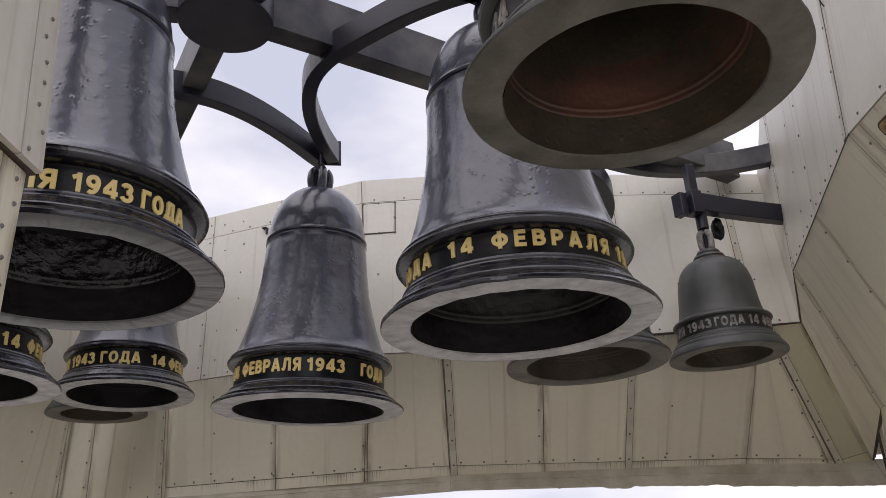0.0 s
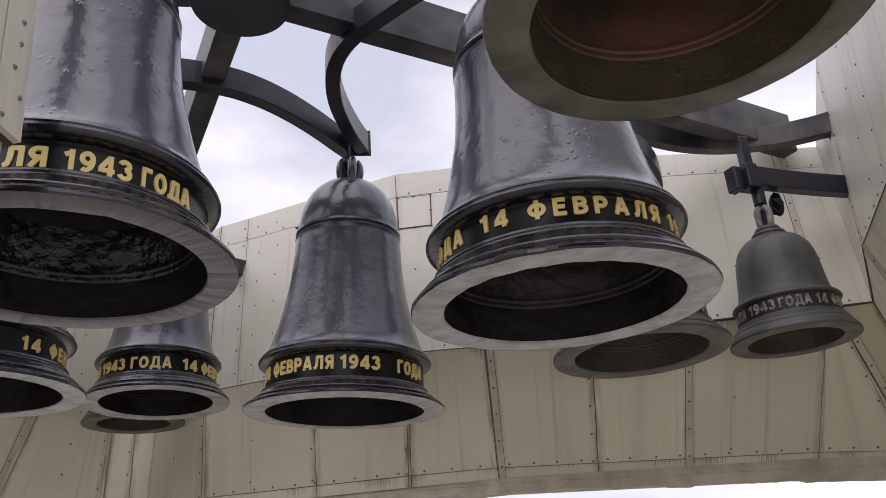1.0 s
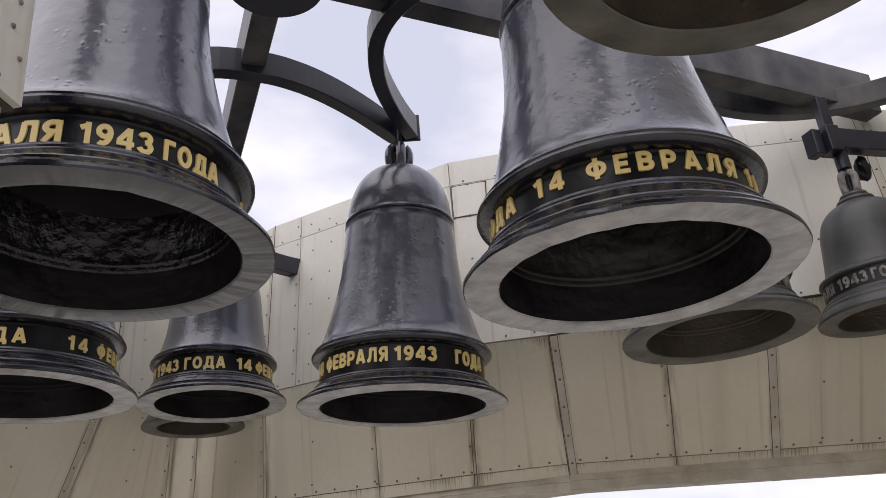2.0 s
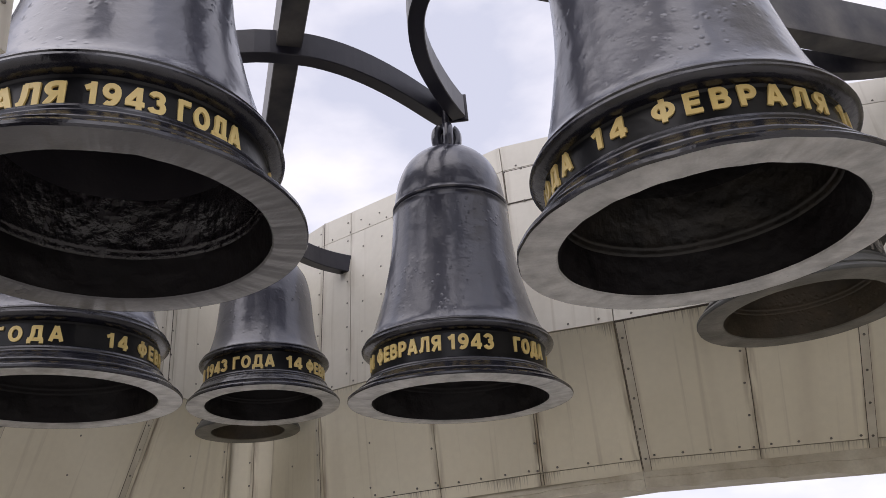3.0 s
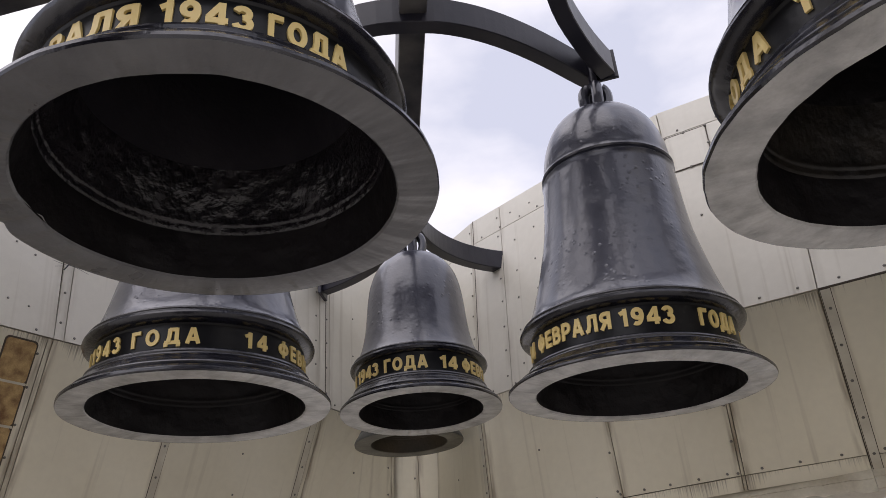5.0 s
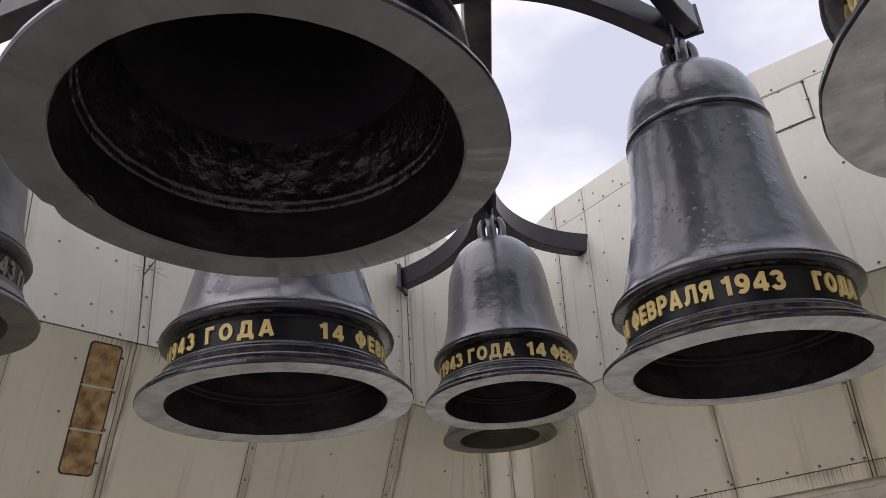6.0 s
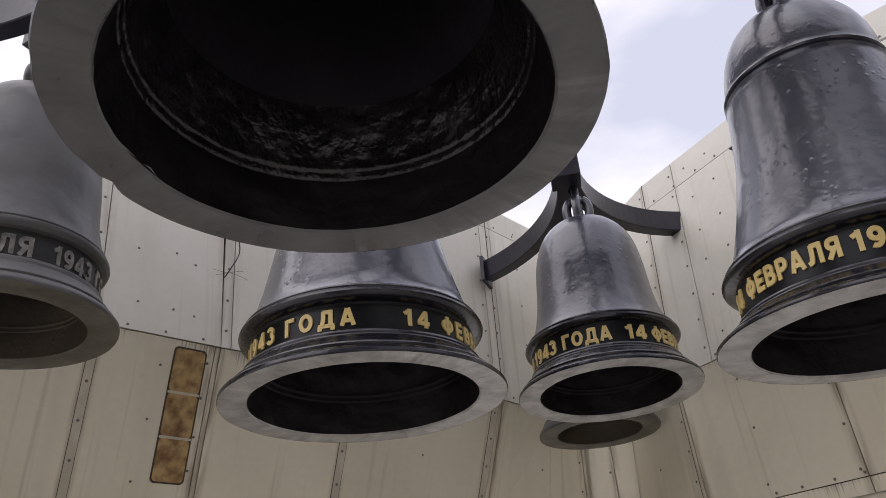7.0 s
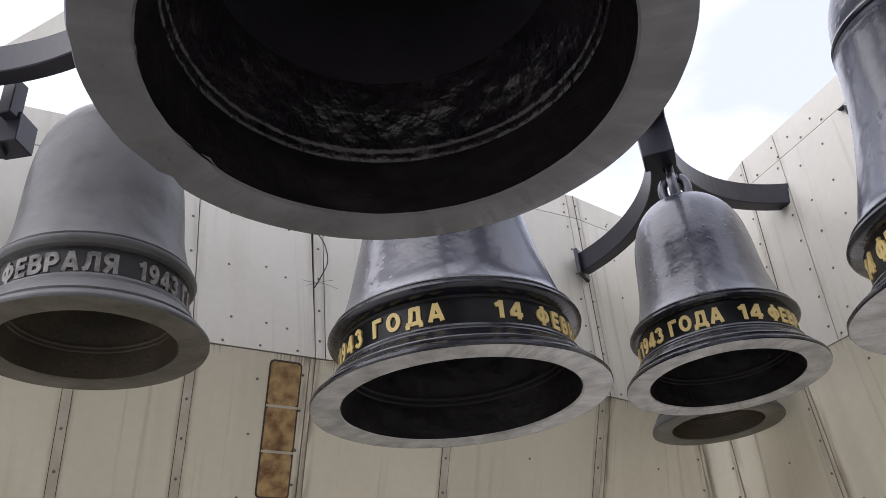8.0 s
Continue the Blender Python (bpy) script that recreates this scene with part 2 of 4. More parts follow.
RIVET = material("dull_rivet", (0.2, 0.19, 0.17), 0.45, metal=0.4, tint=(0.09, 0.08, 0.07), scale=3)
RUST = material("rusty_mesh", (0.50, 0.34, 0.15), 0.75, tint=(0.15, 0.068, 0.027), scale=11, amount=0.9, bump=0.8, bump_scale=130, fine=0.45)
GROUND = material("pale_paving", (0.54, 0.515, 0.46), 0.8, tint=(0.46, 0.435, 0.39), scale=0.8, bump=0.2)


# ---------------------------------------------------------------- small tools
def part(name, bm, mat, parent=None, label="", smooth=False):
    me = bpy.data.meshes.new(name)
    bm.normal_update()
    bm.to_mesh(me)
    bm.free()
    me.materials.append(mat)
    if smooth:
        for p in me.polygons:
            p.use_smooth = True
        me.set_sharp_from_angle(angle=radians(30))
    ob = new(name, me)
    if parent:
        ob.parent = parent
    if label:
        ob["label"] = label
    return ob


def thing(name, place, label, category, group="", kind=""):
    ob = new(name)
    ob.location = place
    return tagged(ob, label, category, group, kind)


def lathe(profile, seg=96, wobble=0.0, seed=0.0, dents=()):
    """A turned shape; profile: (radius, height) from one end to the other. dents: (azimuth, half-width in degrees, depth), knocked into its lowest part."""
    bm = bmesh.new()
    rings = []
    for r, h in profile:
        if r < 1e-4:
            rings.append([bm.verts.new((0, 0, h))])
            continue
        ring = []
        for i in range(seg):
            a = 2 * math.pi * i / seg
            k = 1 + wobble * (noise.noise(Vector((math.cos(a) * 2.2 + seed, math.sin(a) * 2.2, h * 2.5))) + 0.45 * noise.noise(Vector((math.cos(a) * 9 + seed, math.sin(a) * 9, h * 6))))
            lift = 0.0
            for az, half, deep in dents:
                off = (math.degrees(a) - az + 180) % 360 - 180
                lift += deep * math.exp(-(off / half) ** 2) * max(0.0, 1 - abs(h) / 0.16)
            k -= 0.7 * lift
            ring.append(bm.verts.new((r * k * math.cos(a), r * k * math.sin(a), h + lift)))
        rings.append(ring)
    for p, q in zip(rings, rings[1:]):
        for i in range(seg):
            j = (i + 1) % seg
            if len(p) == 1:
                bm.faces.new((p[0], q[j], q[i]))
            elif len(q) == 1:
                bm.faces.new((p[i], p[j], q[0]))
            else:
                bm.faces.new((p[i], p[j], q[j], q[i]))
    return bm


def smooth_profile(pts, n=4):
    """Catmull-Rom through (radius, height) points."""
    out = []
    for i in range(len(pts) - 1):
        p0, p1, p2, p3 = pts[max(i - 1, 0)], pts[i], pts[i + 1], pts[min(i + 2, len(pts) - 1)]
        for k in range(n):
            t = k / n
            out.append(tuple(0.5 * (2 * b + (c - a) * t + (2 * a - 5 * b + 4 * c - d) * t * t + (3 * b - a - 3 * c + d) * t ** 3)
                             for a, b, c, d in zip(p0, p1, p2, p3)))
    return out + [pts[-1]]


def bar(points, width, height, close_ends=True):
    """A rectangular bar swept along a level line; points are the middle of its underside."""
    bm = bmesh.new()
    pts = [Vector(p) for p in points]
    secs = []
    for i, p in enumerate(pts):
        d = (pts[min(i + 1, len(pts) - 1)] - pts[max(i - 1, 0)])
        d.z = 0
        d.normalize()
        s = Vector((-d.y, d.x, 0)) * width / 2
        secs.append([bm.verts.new(p + s), bm.verts.new(p - s), bm.verts.new(p - s + Vector((0, 0, height))), bm.verts.new(p + s + Vector((0, 0, height)))])
    for a, b in zip(secs, secs[1:]):
        for i in range(4):
            bm.faces.new((a[i], a[(i + 1) % 4], b[(i + 1) % 4], b[i]))
    bm.faces.new(secs[0][::-1])
    bm.faces.new(secs[-1])
    bmesh.ops.recalc_face_normals(bm, faces=bm.faces)
    long = [e for e in bm.edges if len(e.link_faces) == 2 and e.calc_face_angle(0) > 0.7]
    bmesh.ops.bevel(bm, geom=long, offset=0.008, segments=1, affect="EDGES")
    return bm


def arc3(a, m, b, n=24):
    """Points of the level circle arc from a through m to b (2D), at even steps."""
    ax, ay, mx, my, bx, by = *a, *m, *b
    d = 2 * (ax * (my - by) + mx * (by - ay) + bx * (ay - my))
    ux = ((ax * ax + ay * ay) * (my - by) + (mx * mx + my * my) * (by - ay) + (bx * bx + by * by) * (ay - my)) / d
    uy = ((ax * ax + ay * ay) * (bx - mx) + (mx * mx + my * my) * (ax - bx) + (bx * bx + by * by) * (mx - ax)) / d
    r = math.hypot(ax - ux, ay - uy)
    t0, tm, t1 = (math.atan2(y - uy, x - ux) for x, y in (a, m, b))
    sweep = (t1 - t0) % (2 * math.pi)
    if (tm - t0) % (2 * math.pi) > sweep:
        sweep -= 2 * math.pi
    return [(ux + r * math.cos(t0 + sweep * i / n), uy + r * math.sin(t0 + sweep * i / n)) for i in range(n + 1)]


def box(sx, sy, sz, at=(0, 0, 0), turn=0.0, bevel=0.006):
    bm = bmesh.new()
    bmesh.ops.create_cube(bm, size=1, matrix=Matrix.Translation(at) @ Matrix.Rotation(turn, 4, "Z") @ Matrix.Diagonal((sx, sy, sz, 1)))
    if bevel:
        bmesh.ops.bevel(bm, geom=bm.edges[:], offset=bevel, segments=1, affect="EDGES")
    return bm


def tube(points, radius, seg=10):
    """A round bar along a line of points."""
    bm = bmesh.new()
    pts = [Vector(p) for p in points]
    rings = []
    for i, p in enumerate(pts):
        d = (pts[min(i + 1, len(pts) - 1)] - pts[max(i - 1, 0)]).normalized()
        u = d.orthogonal().normalized() if abs(d.x) > 0.9 else d.cross(Vector((1, 0, 0))).normalized()
        v = d.cross(u)
        r = radius[i] if isinstance(radius, (list, tuple)) else radius
        rings.append([bm.verts.new(p + r * (u * math.cos(2 * math.pi * k / seg) + v * math.sin(2 * math.pi * k / seg))) for k in range(seg)])
    for a, b in zip(rings, rings[1:]):
        for k in range(seg):
            bm.faces.new((a[k], a[(k + 1) % seg], b[(k + 1) % seg], b[k]))
    bm.faces.new(rings[0][::-1])
    bm.faces.new(rings[-1])
    bmesh.ops.recalc_face_normals(bm, faces=bm.faces)
    return bm


# ---------------------------------------------------------------- clad walls
INNER = Vector((-1.0, 5.6, 3.2))
RIVETS = {}


def rivet_mesh(bm, at, normal, r=0.013):
    """A low domed rivet head."""
    n = normal.normalized()
    u = n.orthogonal().normalized()
    v = n.cross(u)
    ring = [bm.verts.new(at + r * (u * math.cos(a) + v * math.sin(a))) for a in (i * math.pi / 3 for i in range(6))]
    mid = [bm.verts.new(at + n * r * 0.55 + 0.6 * r * (u * math.cos(a) + v * math.sin(a))) for a in (i * math.pi / 3 for i in range(6))]
    for i in range(6):
        bm.faces.new((ring[i], ring[(i + 1) % 6], mid[(i + 1) % 6], mid[i]))
    bm.faces.new(mid)


def slab(bm, quad, normal, thick, lift=0.0):
    """A plate on four corners, raised along the normal."""
    lo = [bm.verts.new(q + normal * lift) for q in quad]
    hi = [bm.verts.new(q + normal * (lift + thick)) for q in quad]
    bm.faces.new(hi)
    bm.faces.new(lo[::-1])
    for i in range(4):
        j = (i + 1) % 4
        bm.faces.new((lo[i], lo[j], hi[j], hi[i]))
    bmesh.ops.recalc_face_normals(bm, faces=bm.faces)


def facet(name, a0, a1, b0, b1, us, vs, label, depth=0.3, battens=(), rivet_rows=(), rivet_cols=(), seam_rivets=True, skin=None):
    """One stretch of clad wall, flat or a little twisted: a0-a1 its lower edge, b0-b1 its upper one. us, vs: where the sheets
    meet (0 to 1). battens: us with a cover strip; rivet_rows: (v, step); rivet_cols: us of loose rivet columns."""
    a0, a1, b0, b1 = (Vector(p) for p in (a0, a1, b0, b1))
    at = lambda u, v: (a0.lerp(a1, u)).lerp(b0.lerp(b1, u), v)
    wide, tall = max((a1 - a0).length, (b1 - b0).length), (b0 - a0).length
    side_sign = 1.0 if (a1 - a0).cross(b0 - a0).dot(INNER - a0) > 0 else -1.0

    def out(u, v):
        return (a1 - a0).lerp(b1 - b0, v).cross((b0 - a0).lerp(b1 - a1, u)).normalized() * side_sign

    def sheet(u0, u1, v0, v1, lo, hi, centre, nu=3, nv=3):
        """A plate over part of the facet, from lo to hi along the normal."""
        bm = bmesh.new()
        bm.loops.layers.uv.new("sheet")
        bm.loops.layers.uv.new("rim")
        uv, rim = bm.loops.layers.uv["sheet"], bm.loops.layers.uv["rim"]
        shift = random.uniform(0, 40)
        grid = [[[bm.verts.new(at(u, v) + out(u, v) * h - centre) for v in (v0 + (v1 - v0) * k / nv for k in range(nv + 1))]
                 for u in (u0 + (u1 - u0) * k / nu for k in range(nu + 1))] for h in (lo, hi)]
        for g in grid:
            for i in range(nu):
                for k in range(nv):
                    f = bm.faces.new((g[i][k], g[i + 1][k], g[i + 1][k + 1], g[i][k + 1]))
                    for loop, (ci, ck) in zip(f.loops, ((i, k), (i + 1, k), (i + 1, k + 1), (i, k + 1))):
                        loop[rim].uv = ((u1 - u0) * ci / nu * wide, (u1 - u0) * (1 - ci / nu) * wide)
                        loop[uv].uv = (shift + (u1 - u0) * ci / nu * wide, (v1 - v0) * (1 - ck / nv) * tall)
        lo_g, hi_g = grid
        for i in range(nu):
            for k in (0, nv):
                bm.faces.new((lo_g[i][k], lo_g[i + 1][k], hi_g[i + 1][k], hi_g[i][k]))
        for k in range(nv):
            for i in (0, nu):
                bm.faces.new((lo_g[i][k], lo_g[i][k + 1], hi_g[i][k + 1], hi_g[i][k]))
        bmesh.ops.recalc_face_normals(bm, faces=bm.faces)
        return bm

    wall = tagged(part(name, sheet(0, 1, 0, 1, -depth, -0.02, Vector(), 12, 8), SEAM), label, "wall", kind="structure")
    g = 0.004
    us, vs = [0, *us, 1], [0, *vs, 1]
    for i in range(len(us) - 1):
        for j in range(len(vs) - 1):
            gu, gv = g / wide, g / tall
            c = at((us[i] + us[i + 1]) / 2, (vs[j] + vs[j + 1]) / 2)
            lift = random.uniform(0, 0.002)
            part("panel", sheet(us[i] + gu, us[i + 1] - gu, vs[j] + gv, vs[j + 1] - gv, -0.018, 0.010 + lift, c, 6, 5), skin or (WALL_LOW if label == LOW else WALL), wall).location = c
    for u in battens:
        hw, edge = 0.034 / wide, 0.005 / wide
        c = at(u, 0.5)
        part("seam_gap", sheet(u - hw - edge, u + hw + edge, 0.002, 0.998, 0.0, 0.0145, c, 1, 10), SEAM, wall).location = c
        part("cover_strip", sheet(u - hw, u + hw, 0.004, 0.996, 0.0, 0.019, c, 1, 10), BATTEN, wall).location = c
    bm = bmesh.new()
    for u in us[1:-1] if seam_rivets else ():
        side = 0.0 if u in battens else -0.05 / wide
        lift = 0.019 if u in battens else 0.0135
        k = max(2, int(tall / 0.28))
        for i in range(k):
            v = (i + 0.5 + random.uniform(-0.05, 0.05)) / k
            rivet_mesh(bm, at(u + side, v) + out(u, v) * lift, out(u, v))
    for u in rivet_cols:
        u, step = u if isinstance(u, tuple) else (u, 0.4)
        k = max(2, int(tall / step))
        for i in range(k):
            v = (i + 0.5 + random.uniform(-0.08, 0.08)) / k
            uu = u + random.uniform(-0.008, 0.008)
            rivet_mesh(bm, at(uu, v) + out(uu, v) * 0.0135, out(uu, v), 0.012)
    for v, step in rivet_rows:
        k = max(2, int(wide / step))
        for i in range(k):
            u = (i + 0.5 + random.uniform(-0.06, 0.06)) / k
            rivet_mesh(bm, at(u, v) + out(u, v) * 0.0135, out(u, v))
    if len(bm.verts):
        tagged(part("rivets", bm, RIVET, wall), kind="stuff")
    else:
        bm.free()
    return wall, at, out, sheet


def lattice(wall_tools, u0, u1, v0, v1):
    """A rusty lattice panel of three mesh cells with rounded corners, in a thin frame."""
    wall, at, out, sheet = wall_tools
    c = at((u0 + u1) / 2, (v0 + v1) / 2)
    wide, tall = (at(u1, v0) - at(u0, v0)).length, (at(u0, v1) - at(u0, v0)).length
    du, dv = (u1 - u0) / wide, (v1 - v0) / tall
    third = tall / 3

    def spot(x, y, h):
        u, v = u0 + x * du, v0 + y * dv
        return at(u, v) + out(u, v) * h - c

    def plate(x0, x1, y0, y1, r, low, top):
        """A plate with rounded corners, in metres along the panel."""
        bm = bmesh.new()
        ring = [(x + r * math.cos(radians(a)), y + r * math.sin(radians(a))) for x, y, first in
                ((x1 - r, y1 - r, 0), (x0 + r, y1 - r, 90), (x0 + r, y0 + r, 180), (x1 - r, y0 + r, 270)) for a in range(first, first + 91, 15)]
        hi, lo = [[bm.verts.new(spot(x, y, h)) for x, y in ring] for h in (top, low)]
        bm.faces.new(hi)
        for i in range(len(ring)):
            bm.faces.new((lo[i], lo[(i + 1) % len(ring)], hi[(i + 1) % len(ring)], hi[i]))
        bmesh.ops.recalc_face_normals(bm, faces=bm.faces)
        return bm

    lat = part("lattice_panel", plate(-0.008, wide + 0.008, -0.008, tall + 0.008, 0.04, 0.012, 0.0165), SEAM, wall, "rusty lattice panel of three cells")
    lat.location = c
    for n in range(3):
        part("mesh_cell", plate(0.006, wide - 0.006, n * third + 0.008, (n + 1) * third - 0.008, 0.032, 0.016, 0.0205), RUST, lat)
    for n in (1, 2):
        part("crossbar", plate(0.0, wide, n * third - 0.010, n * third + 0.010, 0.004, 0.016, 0.026), BATTEN, lat)
    return lat


UP = "wall of off-white riveted metal sheets, upper part"
LOW = "wall of stained off-white metal sheets, lower sloping part"
# far wall, two upper faces that meet at a bend
facet("wall_far_left", (-3.2, 9.58, 3.97), (-0.72, 8.54, 3.93), (-3.28, 10.07, 6.37), (-0.78, 9.06, 6.36), (0.17, 0.56), (0.852,), UP,
      rivet_rows=((0.868, 0.28), (0.02, 0.33)), rivet_cols=(0.24, 0.35))
far_mid = facet("wall_far_middle", (-0.72, 8.54, 3.93), (0.116, 8.2, 3.83), (-0.78, 9.06, 6.36), (0.3, 8.93, 6.31), (), (0.852,), UP,
                rivet_rows=((0.868, 0.28), (0.02, 0.33), (0.42, 0.3)))
facet("wall_far_end", (-4.13, 10.42, 4.05), (-3.2, 9.58, 3.97), (-4.13, 10.62, 6.37), (-3.28, 10.07, 6.37), (0.97,), (0.852,), UP,
      rivet_rows=((0.868, 0.28), (0.02, 0.3)), rivet_cols=(0.5,))
facet("wall_far_right", (0.116, 8.2, 3.83), (4.1, 7.88, 3.85), (0.3, 8.93, 6.31), (4.3, 8.47, 5.86), (0.5, 0.82), (0.852,), UP, battens=(0.82,),
                  rivet_rows=((0.868, 0.25), (0.02, 0.3), (0.27, 0.4)), rivet_cols=(0.74,))
facet("wall_far_low_left", (-3.12, 9.46, 2.62), (-0.82, 9.2, 2.645), (-3.2, 9.58, 3.97), (-0.72, 8.54, 3.93), (0.56,), (0.09,), LOW,
      rivet_rows=((0.115, 0.25),), rivet_cols=(0.24,))
facet("wall_far_low_middle", (-0.82, 9.2, 2.645), (0.14, 9.15, 2.655), (-0.72, 8.54, 3.93), (0.116, 8.2, 3.83), (0.03,), (0.09,), LOW, rivet_rows=((0.115, 0.25),))
facet("wall_far_low_end", (-4.2, 10.4, 2.55), (-3.12, 9.46, 2.62), (-4.13, 10.42, 4.05), (-3.2, 9.58, 3.97), (0.93,), (), LOW, battens=(0.93,), rivet_cols=(0.45,), rivet_rows=((0.05, 0.22),))
facet("wall_far_low_right", (0.14, 9.15, 2.655), (3.4, 9.05, 2.525), (0.116, 8.2, 3.83), (3.43, 7.95, 3.84), (0.014, 0.32, 0.605), (0.09,), LOW, battens=(0.014, 0.605),
      rivet_rows=((0.115, 0.25),), rivet_cols=(0.74,))
facet("wall_far_low_wedge", (3.4, 9.05, 2.525), (4.41, 9.0, 2.455), (3.43, 7.95, 3.84), (3.48, 7.95, 3.84), (0.93,), (0.09,), LOW, battens=(), rivet_rows=((0.115, 0.25),))
facet("wall_far_low_corner", (4.41, 9.0, 2.455), (4.78, 8.93, 2.54), (3.48, 7.95, 3.84), (3.85, 7.9, 3.85), (0.12,), (0.07,), LOW, battens=(0.12,), skin=WALL_OLIVE)
for k, (p, q, r, t) in enumerate((((-4.2, 10.4, 2.55), (-3.12, 9.46, 2.62), (-3.3, 11.5, 2.62), (-4.5, 12.2, 2.55)),
                                  ((-3.12, 9.46, 2.62), (0.14, 9.15, 2.655), (0.3, 10.95, 2.655), (-3.3, 11.5, 2.62)),
                                  ((0.14, 9.15, 2.655), (4.78, 8.95, 2.54), (5.6, 11.4, 2.54), (0.3, 10.95, 2.655)))):
    bm = bmesh.new()
    slab(bm, [Vector(v) for v in (p, q, r, t)], Vector((0, 0, 1)), 0.05, 0.01)
    tagged(part("soffit_%d" % (k + 1), bm, SOFFIT), "pale sheet metal soffit under the clad wall", "soffit", kind="structure")


def torn_trim(name, top, low, n, seed):
    """A bent, ragged strip of dirty sheet under a wall: top and low are its ends, its lower edge is torn."""
    bm = bmesh.new()
    (t0, t1), (l0, l1) = [[Vector(v) for v in e] for e in (top, low)]
    cols, step = [], 0.0
    rng = random.Random(seed)
    for i in range(n + 1):
        u = i / n
        if rng.random() < 0.16:
            step = rng.uniform(-0.022, 0.02)
        a, b = t0.lerp(t1, u), l0.lerp(l1, u)
        b.z += step + rng.uniform(-0.004, 0.004)
        m = a.lerp(b, 0.42) + Vector((0, -0.012, 0))
        cols.append([bm.verts.new(q) for q in (a, m, m + Vector((0, 0.006, -0.004)), b, b + Vector((0, 0.03, 0.004)), a + Vector((0, 0.03, 0)))])
    for p, q in zip(cols, cols[1:]):
        for k in range(6):
            bm.faces.new((p[k], p[(k + 1) % 6], q[(k + 1) % 6], q[k]))
    bm.faces.new(cols[0])
    bm.faces.new(cols[-1][::-1])
    bmesh.ops.recalc_face_normals(bm, faces=bm.faces)
    return tagged(part(name, bm, TRIM), "dirty torn metal trim under the clad wall", "trim", kind="structure")


torn_trim("trim_far_left", ((-3.12, 9.445, 2.63), (0.135, 9.135, 2.665)), ((-3.1, 9.39, 2.50), (0.135, 9.06, 2.505)), 60, 3)
torn_trim("trim_far_right", ((0.14, 9.135, 2.665), (4.78, 8.92, 2.55)), ((0.14, 9.06, 2.505), (4.85, 8.85, 2.27)), 80, 5)
torn_trim("trim_pylon", ((4.785, 8.92, 2.55), (7.4, 8.86, 2.52)), ((4.855, 8.85, 2.27), (7.4, 8.80, 2.18)), 24, 7)
torn_trim("trim_far_end", ((-4.2, 10.385, 2.56), (-3.125, 9.45, 2.63)), ((-4.18, 10.31, 2.45), (-3.105, 9.39, 2.50)), 20, 9)
# right-hand pylon
facet("pylon_right_upper", (3.74, 7.57, 4.3), (2.99, 4.8, 4.3), (4.03, 7.95, 6.6), (3.25, 4.8, 7.4), (0.03, 0.5, 0.97), (), UP, battens=(0.97,), rivet_rows=((0.02, 0.26),), rivet_cols=(0.32,))
near_r = facet("pylon_right_near", (2.99, 4.8, 4.3), (2.9, 1.0, 4.3), (3.25, 4.8, 7.4), (3.2, 1.0, 8.0), (0.3, 0.6), (), UP, rivet_rows=((0.02, 0.3),))
facet("pylon_right_low", (4.52, 8.03, 2.95), (3.62, 4.63, 2.95), (3.74, 7.57, 4.3), (2.99, 4.8, 4.3), (0.035, 0.505), (), LOW)
near_low = facet("pylon_right_low_near", (3.62, 4.63, 2.95), (3.55, 1.0, 2.95), (2.99, 4.8, 4.3), (2.9, 1.0, 4.3), (0.04, 0.5), (), LOW)
facet("pylon_right_foot", (4.75, 8.6, 2.35), (3.82, 4.6, 2.35), (4.52, 8.03, 2.95), (3.62, 4.63, 2.95), (0.5,), (), LOW)
facet("pylon_right_return", (3.85, 7.9, 3.85), (3.74, 7.57, 4.3), (4.05, 8.5, 5.9), (4.03, 7.95, 6.6), (), (), UP, depth=0.05)
facet("pylon_right_low_return", (4.78, 8.93, 2.54), (4.52, 8.03, 2.95), (3.85, 7.9, 3.85), (3.74, 7.57, 4.3), (), (), LOW, depth=0.05)
lattice(near_low, 0.07, 0.15, 0.25, 0.93)
bm = bmesh.new()
slab(bm, [Vector(v) for v in ((4.75, 8.6, 2.35), (3.82, 4.6, 2.35), (6.6, 4.0, 2.35), (7.4, 9.6, 2.35))], Vector((0, 0, 1)), 0.05, 0.0)
tagged(part("soffit_6", bm, SOFFIT), "pale sheet metal soffit under the pylon", "soffit", kind="structure")
facet("pylon_right_end", (4.72, 8.98, 2.6), (7.4, 8.9, 2.6), (4.35, 8.55, 3.9), (7.2, 8.6, 3.9), (0.5,), (0.07,), LOW, depth=0.05)
facet("pylon_right_back", (7.4, 9.6, 2.35), (4.75, 8.6, 2.35), (7.4, 9.6, 3.0), (4.6, 8.3, 3.0), (0.5,), (), LOW, depth=0.05)
# left-hand wall with the lattice panel
facet("wall_left_upper", (-5.9, 6.5, 4.32), (-4.93, 9.26, 4.17), (-5.95, 6.5, 6.8), (-4.93, 9.3, 6.55), (0.03, 0.5, 0.97), (0.87,), UP, battens=(), rivet_rows=((0.02, 0.3), (0.89, 0.3)), rivet_cols=(0.2, 0.75))
facet("wall_left_corner", (-4.93, 9.26, 4.17), (-4.72, 10.4, 4.1), (-4.93, 9.3, 6.55), (-4.78, 10.5, 6.5), (0.05,), (0.87,), UP, rivet_rows=((0.02, 0.3), (0.89, 0.3)), rivet_cols=(0.4,))
facet("wall_left_notch", (-4.95, 10.47, 2.5), (-3.95, 10.47, 2.5), (-4.95, 10.55, 6.3), (-3.95, 10.62, 6.3), (0.5,), (), LOW)
